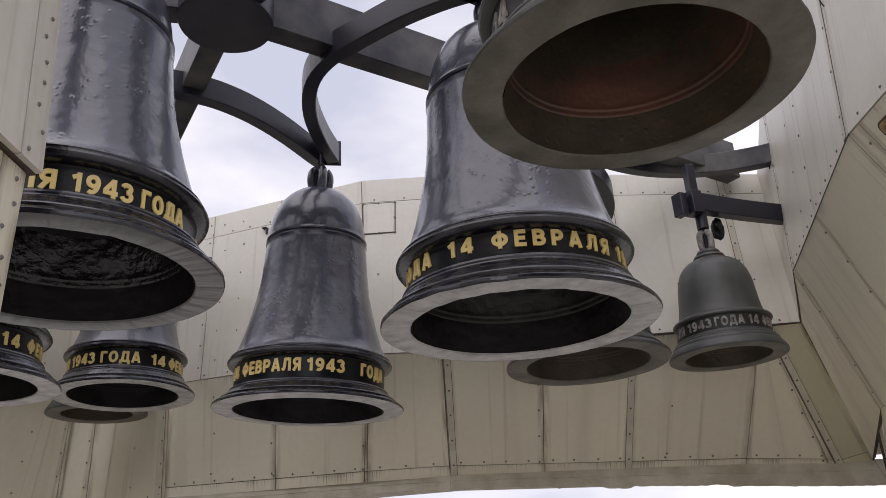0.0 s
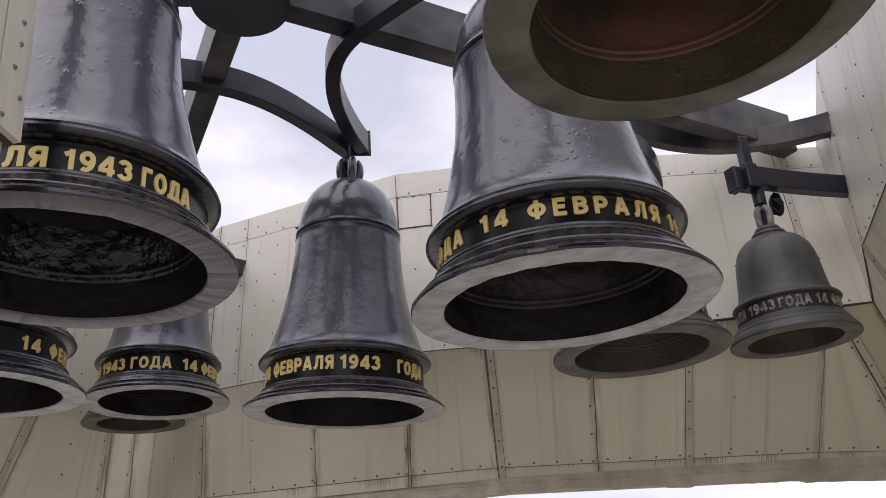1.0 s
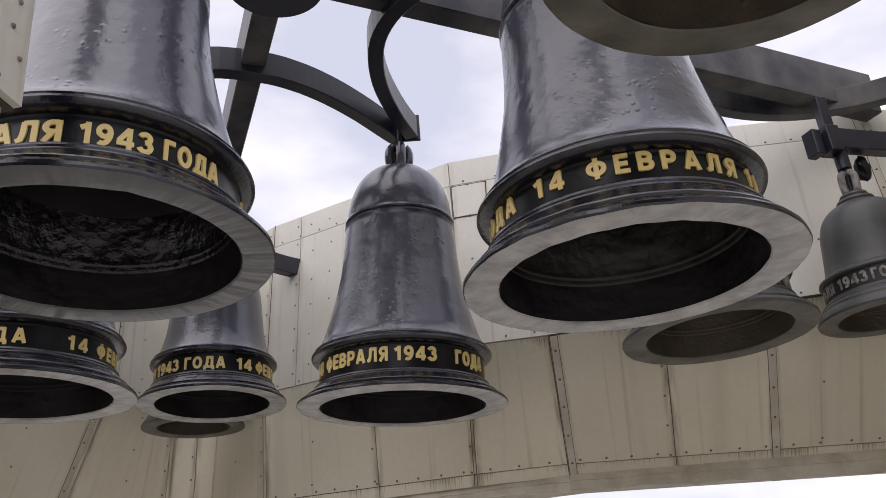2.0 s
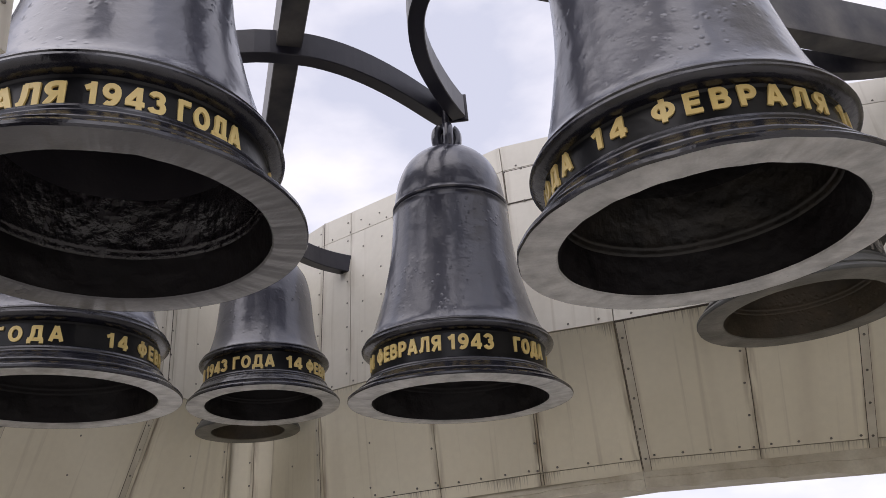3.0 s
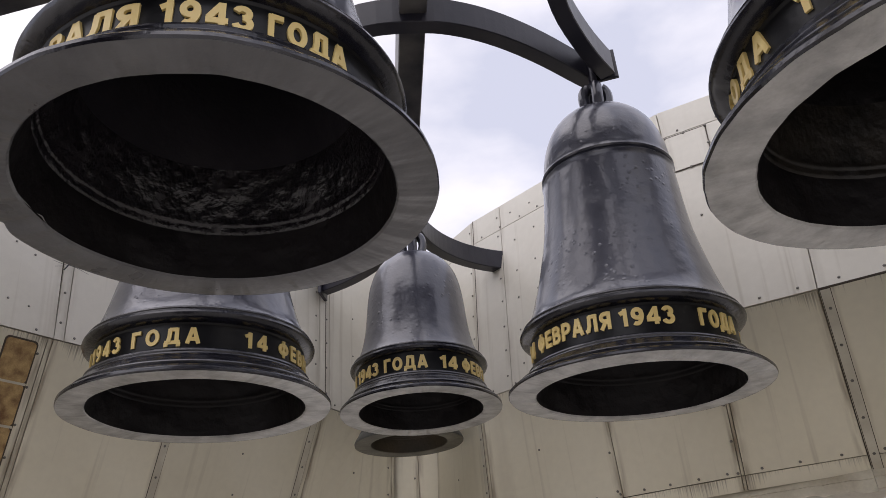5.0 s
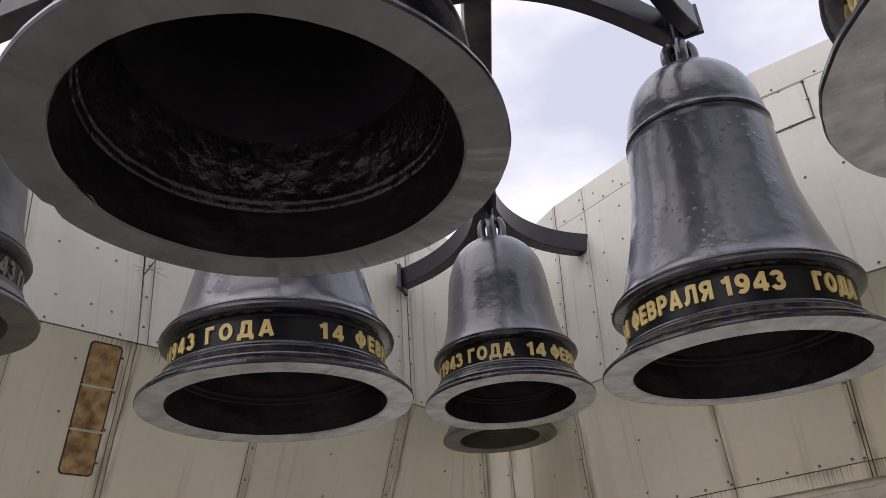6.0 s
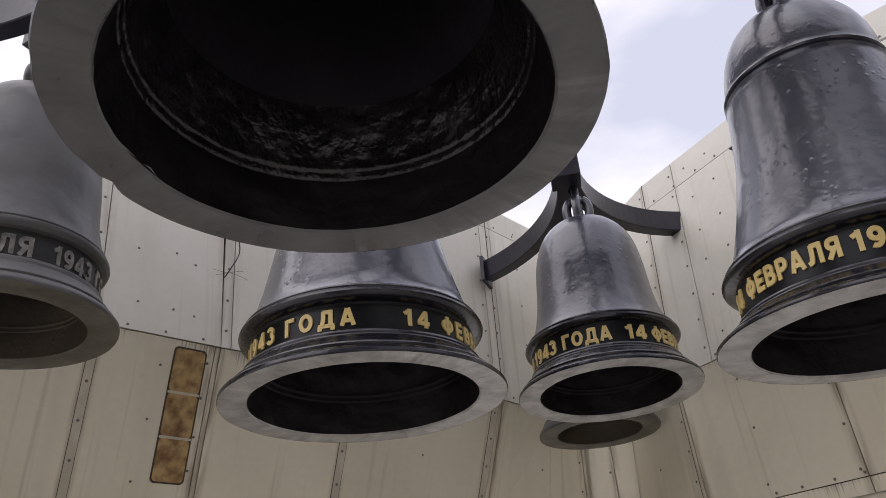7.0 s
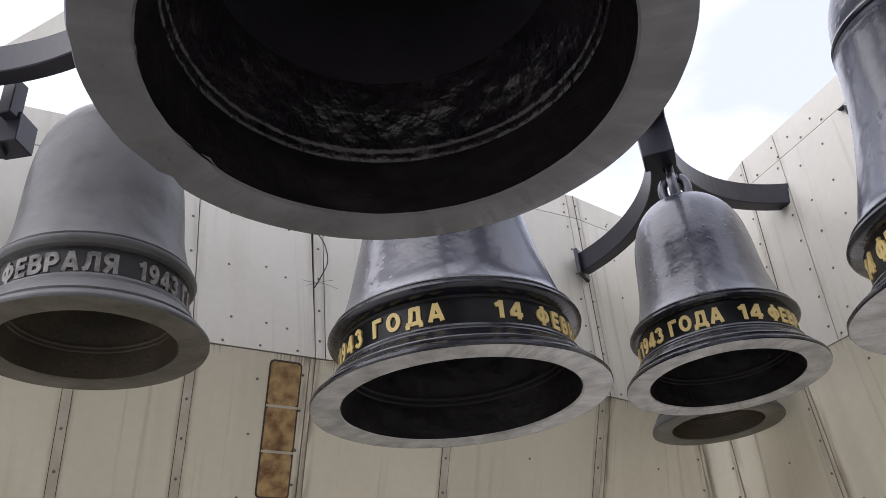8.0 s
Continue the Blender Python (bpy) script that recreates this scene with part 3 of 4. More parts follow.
facet("wall_left_near", (-6.95, 2.0, 4.4), (-5.9, 6.5, 4.32), (-7.05, 2.0, 6.2), (-6.0, 6.5, 6.4), (0.42, 0.6, 0.778), (0.8,), UP, battens=(), rivet_rows=((0.02, 0.3), (0.83, 0.3)), rivet_cols=(0.84, 0.9, 0.95))
facet("wall_left_low", (-6.65, 6.78, 2.7), (-5.62, 9.5, 2.7), (-5.9, 6.5, 4.32), (-4.93, 9.26, 4.17), (0.43, 0.97), (), LOW, battens=(0.43, 0.97), rivet_cols=(0.72,))
facet("wall_left_low_corner", (-5.62, 9.5, 2.7), (-4.78, 10.45, 2.6), (-4.93, 9.26, 4.17), (-4.72, 10.4, 4.1), (0.96,), (), LOW, rivet_cols=(0.5,))
low_near = facet("wall_left_low_near", (-7.72, 2.15, 2.7), (-6.65, 6.78, 2.7), (-6.95, 2.0, 4.4), (-5.9, 6.5, 4.32), (0.4, 0.6, 0.782, 0.99), (), LOW, battens=(0.6, 0.782), rivet_cols=(0.89,))
lattice(low_near, 0.918, 0.975, 0.362, 0.967)
for k, q in enumerate((((-6.65, 6.78, 2.7), (-5.62, 9.5, 2.7), (-7.2, 10.1, 2.7), (-8.3, 7.3, 2.7)), ((-7.72, 2.15, 2.7), (-6.65, 6.78, 2.7), (-8.3, 7.3, 2.7), (-9.3, 2.4, 2.7)))):
    bm = bmesh.new()
    slab(bm, [Vector(v) for v in q], Vector((0, 0, 1)), 0.05, 0.01)
    tagged(part("soffit_%d" % (k + 4), bm, SOFFIT), "pale sheet metal soffit under the clad wall", "soffit", kind="structure")
# near pylon beside the path
facet("pylon_left_upper", (-1.75, -3.0, 3.26), (-1.603, 2.96, 3.26), (-1.85, -3.0, 6.5), (-1.728, 2.96, 6.5), (0.3, 0.6, 0.97), (), UP, rivet_cols=((0.985, 0.115),), seam_rivets=False)
facet("pylon_left_low", (-1.85, -3.0, 0.0), (-1.72, 2.93, 0.0), (-1.8, -3.0, 3.255), (-1.655, 2.93, 3.255), (0.3, 0.6, 0.97), (), LOW, rivet_cols=((0.985, 0.115),), seam_rivets=False)
# tall wall far behind the left-hand one
facet("wall_behind", (-8.9, 3.9, 8.35), (-8.9, 7.0, 12.0), (-8.9, 3.9, 8.45), (-8.9, 7.0, 13.9), (0.42, 0.7), (), UP)
# plain walls that carry the cladding
for k, (p, q, top) in enumerate((((-8.5, 2.4), (-6.6, 9.8), 2.7), ((5.5, 4.8), (6.4, 8.4), 2.34))):
    d = Vector((q[0] - p[0], q[1] - p[1], 0))
    side = Vector((-d.y, d.x, 0)).normalized() * 0.35
    a, b = Vector((*p, 0)), Vector((*q, 0))
    bm = bmesh.new()
    slab(bm, [a + side, a - side, b - side, b + side], Vector((0, 0, 1)), top, 0.0)
    tagged(part("support_wall_%d" % (k + 1), bm, SOFFIT), "plain wall that carries the clad wall", "wall", kind="structure")
# small access hatch under the top edge of the far wall
wall, at, out, sheet = far_mid
for u0, u1, v0, v1, lo, hi, mat, name in ((0.004, 0.406, 0.654, 0.846, 0.0135, 0.0145, SEAM, "hatch_gap"), (0.016, 0.394, 0.66, 0.840, 0.0145, 0.019, WALL, "hatch")):
    c = at(u0, v0)
    part(name, sheet(u0, u1, v0, v1, lo, hi, c), mat, wall).location = c
bm = bmesh.new()
for u, v in ((0.02, 0.842), (0.2, 0.842), (0.398, 0.842), (0.398, 0.75), (0.398, 0.657), (0.2, 0.657), (0.022, 0.657)):
    rivet_mesh(bm, at(u, v) + out(u, v) * 0.019, out(u, v), 0.017)
tagged(part("hatch_screws", bm, RIVET, wall), kind="stuff")

# dark open joints where the faces of the cladding meet
for p, q in (((3.74, 7.57, 4.3), (2.99, 4.8, 4.3)), ((3.74, 7.57, 4.3), (4.52, 8.03, 2.95)), ((3.85, 7.9, 3.85), (4.78, 8.93, 2.54)), ((3.85, 7.9, 3.85), (3.74, 7.57, 4.3)), ((3.74, 7.57, 4.3), (4.03, 7.95, 6.6)),
             ((4.52, 8.03, 2.95), (4.78, 8.93, 2.54)), ((3.48, 7.95, 3.84), (4.41, 9.0, 2.455)), ((0.116, 8.2, 3.83), (3.85, 7.9, 3.85)), ((-3.2, 9.58, 3.97), (-3.28, 10.07, 6.37)), ((-4.93, 9.26, 4.17), (-4.93, 9.3, 6.55))):
    tagged(part("joint", tube([p, Vector(p).lerp(Vector(q), 0.5), q], 0.013, 6), SEAM), "dark open joint between faces of the cladding", "joint", kind="structure")

# paved ground out to the horizon
bm = bmesh.new()
bmesh.ops.create_grid(bm, x_segments=8, y_segments=8, size=1500)
tagged(part("ground", bm, GROUND), "pale grey stone paving under the open sky", "ground", kind="structure")

# ---------------------------------------------------------------- steel frame overhead
Z = 5.70
HUB = (-1.49, 5.11)
frame_top = thing("steel_frame", (0, 0, 0), "dark grey steel frame of hub, beams and curved bars", "steel frame")
part("hub", lathe([(0, Z + 0.03), (0.36, Z + 0.03), (0.37, Z + 0.05), (0.37, Z + 0.6), (0, Z + 0.6)], 64), STEEL, frame_top, "round hub plate").location = (*HUB, 0)
CUSP = {"C": (0.585, 4.98), "A": (-2.01, 4.09), "G": (-3.889, 6.155)}
ENDS = {"H": (-3.2, 8.12), "E": (3.6, 8.35), "J": (-5.15, 4.35), "D": (0.9, 2.85)}
for x, y in ENDS.values():
    d = Vector((x - HUB[0], y - HUB[1]))
    p = Vector(HUB) + d.normalized() * 0.3
    q = Vector((x, y)) + d.normalized() * 0.12
    part("beam", bar([(p.x, p.y, Z + 0.08), (q.x, q.y, Z + 0.08)], 0.2, 0.47), STEEL_WORN, frame_top)
for a, m, b in (("G", (-2.7, 4.75), "A"), ("A", (-0.75, 4.3), "C")):
    part("curved_bar", bar([(x, y, Z) for x, y in arc3(CUSP[a], m, CUSP[b])], 0.13, 0.24), STEEL, frame_top)
for line in ([(-1.06, 7.44), (-1.14, 7.29), (-1.33, 6.89), (-1.53, 6.55), (-1.74, 6.29), (-1.98, 6.10), (-2.38, 5.93), (-2.9, 5.93), (-3.45, 6.03), (-3.889, 6.2)],
             [(-0.93, 7.37), (-1.0, 6.97), (-1.03, 6.45), (-0.95, 5.98), (-0.77, 5.66), (-0.5, 5.43), (-0.1, 5.14), (0.3, 4.93), (0.6, 4.84)]):
    part("curved_bar", bar([(x, y, Z) for x, y in smooth_profile(line, 4)], 0.13, 0.24), STEEL, frame_top)
part("end_plate", box(0.18, 0.03, 0.29, (-0.94, 7.40, Z + 0.14), 0.15), STEEL, frame_top)
for a, m, b in (((-3.15, 8.05), (-3.22, 9.25), (-2.73, 9.93)), ((-3.22, 8.05), (-3.75, 8.72), (-4.86, 9.15))):
    part("curved_bar", bar([(x, y, 5.475) for x, y in arc3(a, m, b)], 0.13, 0.225), STEEL, frame_top)
part("curved_bar", bar([(x, y, Z) for x, y in arc3((1.37, 6.87), (2.7, 8.02), (4.0, 7.85))], 0.13, 0.24), STEEL_WORN, frame_top)
part("curved_bar", bar([(x, y, 4.9) for x, y in arc3((2.72, 7.28), (3.15, 7.47), (3.95, 7.75))], 0.12, 0.2), STEEL, frame_top)
part("curved_bar", bar([(x, y, 5.2) for x, y in arc3((1.45, 6.78), (1.93, 7.5), (1.98, 8.5))], 0.13, 0.2), STEEL, frame_top)
part("hanger_block", box(0.13, 0.16, 0.25, (2.74, 7.29, 4.985), 0.4), STEEL, frame_top)
part("hanger_plate", box(0.09, 0.13, 0.24, (2.60, 7.27, 4.965), 0.5), STEEL, frame_top)
part("hanger_post", box(0.09, 0.1, 0.4, (2.77, 7.33, 5.24), 0.2), STEEL, frame_top)
part("hanger_block", box(0.26, 0.24, 0.34, (-3.2, 8.06, 5.6), 0.5), STEEL, frame_top)
for x, y, z, a in ((-2.71, 9.95, 5.585, 1.2), (-4.88, 9.15, 5.585, 0.3), (3.98, 7.83, Z + 0.12, 0.3)):
    part("end_plate", box(0.04, 0.26, 0.3, (x, y, z), a), STEEL, frame_top)
bm = bmesh.new()
bmesh.ops.create_icosphere(bm, subdivisions=3, radius=1.0)
for v in bm.verts:
    k = 1 + 0.3 * noise.noise(v.co * 1.6)
    v.co = Vector((v.co.x * 0.065 * k, v.co.y * 0.06 * k, v.co.z * 0.12 * k))
part("sling", bm, BAND, frame_top, "ragged black sling wound behind the loops", smooth=True).location = (3.02, 7.48, 4.77)
part("curved_bar", bar([(x, y, 5.47) for x, y in arc3((-4.5, 4.12), (-5.1, 3.86), (-5.75, 3.2))], 0.13, 0.24), STEEL, frame_top)
part("hanger_post", box(0.1, 0.12, 0.3, (-5.56, 3.80, 5.5), 0.6), STEEL, frame_top)
part("hanger_block", box(0.2, 0.2, 0.24, (-5.66, 3.87, 5.29), 0.7), STEEL, frame_top)
part("curved_bar", bar([(x, y, 5.12) for x, y in arc3((-5.66, 3.84), (-6.0, 3.5), (-6.6, 3.3))], 0.12, 0.2), STEEL, frame_top)


# ---------------------------------------------------------------- bells
def foot(k):
    """The stepped moulding over the lip, up to the letter band; k stretches it upwards."""
    return [(1.0, 0.0), (1.006, 0.012 * k), (1.004, 0.03 * k), (0.985, 0.052 * k), (0.955, 0.070 * k), (0.938, 0.076 * k), (0.932, 0.083 * k), (0.938, 0.096 * k), (0.93, 0.108 * k), (0.915, 0.112 * k),
            (0.908, 0.120 * k), (0.892, 0.138 * k), (0.872, 0.160 * k), (0.856, 0.184 * k), (0.846, 0.190 * k), (0.842, 0.200 * k), (0.845, 0.212 * k), (0.838, 0.228 * k), (0.812, 0.240 * k), (0.804, 0.248 * k)]


def bell_profile(kind, band_low=0.235, waist=0.0):
    """Outer line (radius, height) from the lip to the crown, in lip radii; the height of the letter band; the height of the crown.
    band_low: where the letter band starts on a tall bell; waist: how much fuller or slimmer its upper part is."""
    if kind == "tall":
        low = foot(band_low / 0.25)
        band = [(0.798, band_low), (0.792, 0.405)]
        top = [(0.80, 0.418), (0.83, 0.425), (0.858, 0.435), (0.874, 0.452), (0.879, 0.468), (0.874, 0.484), (0.862, 0.493), (0.853, 0.496), (0.852, 0.503), (0.857, 0.512), (0.85, 0.524), (0.836, 0.531)]
        body = [(0.832, 0.534), (0.80, 0.58), (0.768, 0.65), (0.738, 0.745), (0.70, 0.88), (0.655, 1.07), (0.613, 1.28), (0.588, 1.48), (0.572, 1.68), (0.562, 1.82)]
        ring = [(0.566, 1.832), (0.570, 1.848), (0.562, 1.858), (0.548, 1.862), (0.546, 1.878), (0.560, 1.884), (0.568, 1.898), (0.563, 1.915), (0.551, 1.922)]
        crown = [(0.548, 1.935), (0.538, 2.04), (0.508, 2.19), (0.44, 2.345), (0.33, 2.47), (0.18, 2.56), (0.0, 2.585)]
        fuller = lambda pts: [(r * (1 + waist * max(0.0, min(h, 1.8) - 0.8)), h) for r, h in pts]
        return low + band + top, fuller(smooth_profile(body) + ring + smooth_profile(crown)), 0.32, 2.575
    if kind == "smooth":
        low = foot(1.28)
        band = [(0.798, 0.32), (0.793, 0.545)]
        top = [(0.802, 0.56), (0.84, 0.57), (0.858, 0.59), (0.866, 0.615), (0.862, 0.64), (0.845, 0.652), (0.838, 0.66), (0.843, 0.675), (0.836, 0.695), (0.815, 0.703)]
        body = [(0.808, 0.706), (0.785, 0.78), (0.752, 0.93), (0.727, 1.1), (0.712, 1.4), (0.69, 1.7), (0.638, 1.98), (0.545, 2.21), (0.40, 2.40), (0.21, 2.49), (0.0, 2.515)]
        return low + band + top, smooth_profile(body), 0.415, 2.505
    low = [(1.0, 0.0), (1.005, 0.03), (0.985, 0.08), (0.95, 0.13), (0.93, 0.16), (0.92, 0.165), (0.918, 0.19), (0.90, 0.22), (0.875, 0.235), (0.87, 0.26), (0.85, 0.28), (0.815, 0.29)]
    if kind == "medium":
        low = foot(1.1)
        band = [(0.798, 0.275), (0.794, 0.49)]
        top = [(0.802, 0.505), (0.84, 0.515), (0.862, 0.53), (0.872, 0.552), (0.868, 0.574), (0.85, 0.585), (0.842, 0.592), (0.846, 0.606), (0.838, 0.622), (0.812, 0.63)]
        body = [(0.80, 0.636), (0.765, 0.70), (0.72, 0.83), (0.682, 1.02), (0.655, 1.25), (0.632, 1.5), (0.592, 1.73), (0.515, 1.93), (0.38, 2.09), (0.2, 2.185), (0.0, 2.205)]
        return low + band + top, smooth_profile(body), 0.375, 2.195
    band = [(0.805, 0.33), (0.80, 0.57)]
    top = [(0.81, 0.58), (0.84, 0.59), (0.85, 0.61), (0.84, 0.64), (0.815, 0.65), (0.79, 0.67)]
    body = [(0.745, 0.70), (0.715, 0.8), (0.69, 0.96), (0.67, 1.16), (0.642, 1.38), (0.58, 1.58), (0.46, 1.73), (0.31, 1.81), (0.24, 1.82)]
    disc = [(0.27, 1.83), (0.285, 1.865), (0.265, 1.905), (0.205, 1.925), (0.215, 1.96), (0.195, 2.0), (0.0, 2.01)]
    return low + band + top, smooth_profile(body) + disc, 0.455, 2.02


def sweep(cx, cy, rx, ry, a0, a1, n=12):
    """Points of an elliptic arc in the letter plane, angles in degrees."""
    return [(cx + rx * math.cos(radians(a0 + (a1 - a0) * i / n)), cy + ry * math.sin(radians(a0 + (a1 - a0) * i / n))) for i in range(n + 1)]


# cast capitals as strokes: width, then the middle lines of the strokes (the letter is 1 high)
GLYPHS = {
    "1": (0.50, [[(0.34, 0), (0.34, 1)], [(0.36, 0.86), (0.05, 0.72)]]),
    "4": (0.70, [[(0.50, 0), (0.50, 1)], [(0.47, 0.92), (0.09, 0.36)], [(0.0, 0.27), (0.70, 0.27)]]),
    "9": (0.66, [sweep(0.33, 0.66, 0.22, 0.24, 0, 360, 20), sweep(0.27, 0.62, 0.29, 0.53, 5, -118, 10)]),
    "3": (0.64, [sweep(0.29, 0.72, 0.21, 0.19, 165, -90, 12), sweep(0.30, 0.31, 0.24, 0.22, 90, -165, 14)]),
    "Ф": (0.88, [sweep(0.44, 0.5, 0.33, 0.29, 0, 360, 24), [(0.44, -0.05), (0.44, 1.05)]]),
    "Е": (0.62, [[(0.1, 0), (0.1, 1)], [(0.1, 0.905), (0.6, 0.905)], [(0.1, 0.5), (0.56, 0.5)], [(0.1, 0.095), (0.62, 0.095)]]),
    "В": (0.68, [[(0.1, 0), (0.1, 1)], [(0.1, 0.905)] + sweep(0.34, 0.71, 0.2, 0.195, 90, -90, 8) + [(0.1, 0.515)],
                 [(0.1, 0.515)] + sweep(0.36, 0.305, 0.22, 0.21, 90, -90, 8) + [(0.1, 0.095)]]),
    "Р": (0.66, [[(0.1, 0), (0.1, 1)], [(0.1, 0.905)] + sweep(0.34, 0.67, 0.22, 0.235, 90, -90, 10) + [(0.1, 0.435)]]),
    "А": (0.78, [[(0.09, 0), (0.37, 1)], [(0.41, 1), (0.69, 0)], [(0.2, 0.29), (0.58, 0.29)]]),
    "Л": (0.76, [[(0.24, 0.905), (0.68, 0.905)], [(0.66, 0), (0.66, 1)], [(0.28, 0.96), (0.25, 0.4), (0.18, 0.14), (0.02, 0.08)]]),
    "Я": (0.68, [[(0.58, 0), (0.58, 1)], [(0.58, 0.905)] + sweep(0.34, 0.69, 0.22, 0.215, 90, 270, 10) + [(0.58, 0.475)], [(0.38, 0.45), (0.1, 0)]]),
    "Г": (0.58, [[(0.1, 0), (0.1, 1)], [(0.1, 0.905), (0.57, 0.905)]]),
    "О": (0.80, [sweep(0.4, 0.5, 0.29, 0.41, 0, 360, 24)]),
    "Д": (0.84, [[(0.0, 0.11), (0.84, 0.11)], [(0.08, 0.1), (0.08, -0.16)], [(0.76, 0.1), (0.76, -0.16)], [(0.24, 0.905), (0.68, 0.905)],
                 [(0.66, 0.1), (0.66, 1)], [(0.29, 0.96), (0.27, 0.5), (0.2, 0.12)]]),
}


def letter_mesh(char, radius, height, az0, az1, z_mid, thick, stroke=0.225):
    """One raised capital bent round a drum, from azimuth az0 to az1 (degrees)."""
    wide, lines = GLYPHS[char]
    bm = bmesh.new()

    def place(x, y, r):
        a = radians(az0 + x / wide * (az1 - az0))
        return bm.verts.new((r * math.cos(a), r * math.sin(a), z_mid + (y - 0.5) * height))

    for level, line in enumerate(lines):
        top = radius + thick * (1 + 0.015 * level)
        closed = len(line) > 12 and math.dist(line[0], line[-1]) < 1e-6
        pts = [Vector(q) for q in line]
        left, right = [], []
        for k, q in enumerate(pts):
            if closed:
                d0, d1 = q - pts[k - 1 if k else -2], pts[k + 1 if k + 1 < len(pts) else 1] - q
            else:
                d0, d1 = q - pts[max(k - 1, 0)], pts[min(k + 1, len(pts) - 1)] - q
                d0, d1 = (d0 if d0.length else d1), (d1 if d1.length else d0)
            d0, d1 = d0.normalized(), d1.normalized()
            m = (d0 + d1).normalized()
            n = Vector((-m.y, m.x)) * (stroke / 2 / max(0.5, m.dot(d1)))
            left.append(q + n)
            right.append(q - n)
        lo_l, hi_l, lo_r, hi_r = [[place(q.x, q.y, r) for q in side] for side in (left, right) for r in (radius, top)]
        for k in range(len(pts) - 1):
            bm.faces.new((hi_l[k], hi_r[k], hi_r[k + 1], hi_l[k + 1]))
            bm.faces.new((lo_l[k], hi_l[k], hi_l[k + 1], lo_l[k + 1]))
            bm.faces.new((lo_r[k], lo_r[k + 1], hi_r[k + 1], hi_r[k]))
        for k in (0, len(pts) - 1):
            bm.faces.new((lo_l[k], lo_r[k], hi_r[k], hi_l[k]))
    bmesh.ops.recalc_face_normals(bm, faces=bm.faces)
    return bm


def inscription(b, word, az0, az1, radius, height, z_mid, thick, mat, label, gap=0.15):
    """The capitals of one word, spread from az0 to az1, each a part of the bell."""
    unit = (az1 - az0) / (sum(GLYPHS[c][0] for c in word) + gap * (len(word) - 1))
    a = az0
    for c in word:
        w = GLYPHS[c][0] * unit
        part("letter", letter_mesh(c, radius, height, a, a + w, z_mid, thick), mat, b, label)
        a += w + gap * unit


def bell(place, radius, kind, words, label, black=True, mouth=0.8, turn=0.4, inside=None, top_z=None, lip=None, dents=(), shell=None, tilt=(0.0, 0.0),
         band_low=0.235, waist=0.0, letters=None, spread=0.15, drop=0.0):
    """A hanging bell with its lip at place; words: (text, first azimuth, last azimuth)."""
    low, high, band, height = bell_profile(kind, band_low, waist)
    b = thing("bell", place, label, "bell", "bells of the monument")
    b.rotation_euler = Vector((0, 0, 1)).rotation_difference(Vector((*tilt, 1))).to_euler()
    R = radius
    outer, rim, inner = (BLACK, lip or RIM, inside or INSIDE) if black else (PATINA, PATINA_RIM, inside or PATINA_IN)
    outer = shell or outer
    dark = PATINA_IN if not black else INSIDE_HAZED if inside == INSIDE_WET else INSIDE
    seed = place[0] * 3.1 + place[1]
    k = lambda pts: [(r * R, h * R) for r, h in pts]
    body = part("body", lathe(k(high), 128, 0.006, seed), outer, b, smooth=True)
    first = next(i for i, (r, h) in enumerate(low) if r < 0.81)
    last = next(i for i, (r, h) in enumerate(low) if i > first + 1 and r > 0.799 and h > band)
    part("lip_moulding", lathe(k(low[:first + 1]), 192, 0.007, seed, dents), MOULD if black else outer, b, smooth=True)
    ring = part("inscription_band", lathe(k(low[first:last + 1]), 128, 0.003, seed), BAND if black else BAND_GREY, b, smooth=True)
    part("ledge_moulding", lathe(k(low[last:] + high[:1]), 128, 0.003, seed), MOULD if black else outer, b, smooth=True)
    m = mouth
    part("lip", lathe(k([(m - 0.005, 0.012 - drop), (m + 0.004, 0.001 - drop), (m + 0.02, -0.002 - drop), ((m + 1) / 2, -0.003 - drop * 0.5), (0.985, -0.002), (1.0, 0.001)]), 192, 0.007, seed, dents), rim, b, "worn flat underside of the lip", smooth=True)
    mouth_wall = [(m - 0.005, 0.012 - drop), (m - 0.01, 0.06), (m - 0.03, 0.16), (m - 0.045, 0.25)]
    rings = [(m - 0.045, 0.25), (m - 0.053, 0.262), (m - 0.056, 0.275), (m - 0.0595, 0.29), (m - 0.069, 0.30), (m - 0.073, 0.325), (m - 0.08, 0.35)]
    wet = [(m - 0.08, 0.35), (m - 0.1, 0.41), (m - 0.125, 0.48), (m - 0.16, 0.6)]
    above = [(m - 0.16, 0.6), (m - 0.19, 0.7), (min(m - 0.25, 0.54), 1.0), (0.48, 1.5), (0.44, height * 0.75), (0.34, height * 0.88), (0.15, height * 0.95), (0, height * 0.96)]
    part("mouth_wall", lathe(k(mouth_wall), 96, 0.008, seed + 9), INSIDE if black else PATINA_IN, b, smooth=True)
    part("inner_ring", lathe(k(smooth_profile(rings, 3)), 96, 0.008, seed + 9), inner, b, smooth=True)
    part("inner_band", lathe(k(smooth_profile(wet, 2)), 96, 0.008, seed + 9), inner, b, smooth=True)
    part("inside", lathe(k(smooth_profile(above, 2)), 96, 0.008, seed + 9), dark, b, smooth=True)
    for text, az0, az1 in words:
        mid, tall = letters or (band, 0.118 if kind == "tall" else 0.145 if kind == "smooth" else 0.16)
        inscription(ring, text, az0, az1, 0.79 * R, tall * R, mid * R, 0.013 * R + 0.003, GOLD if black else PALE, "raised gold letter" if black else "raised bare metal letter", spread)
    # crown loops and shackle
    z0 = height * R
    s = 0.8 * R / 0.85 if kind == "tall" else 1.0 * R / 0.7 if kind == "short" else 0.85 * R / 0.7
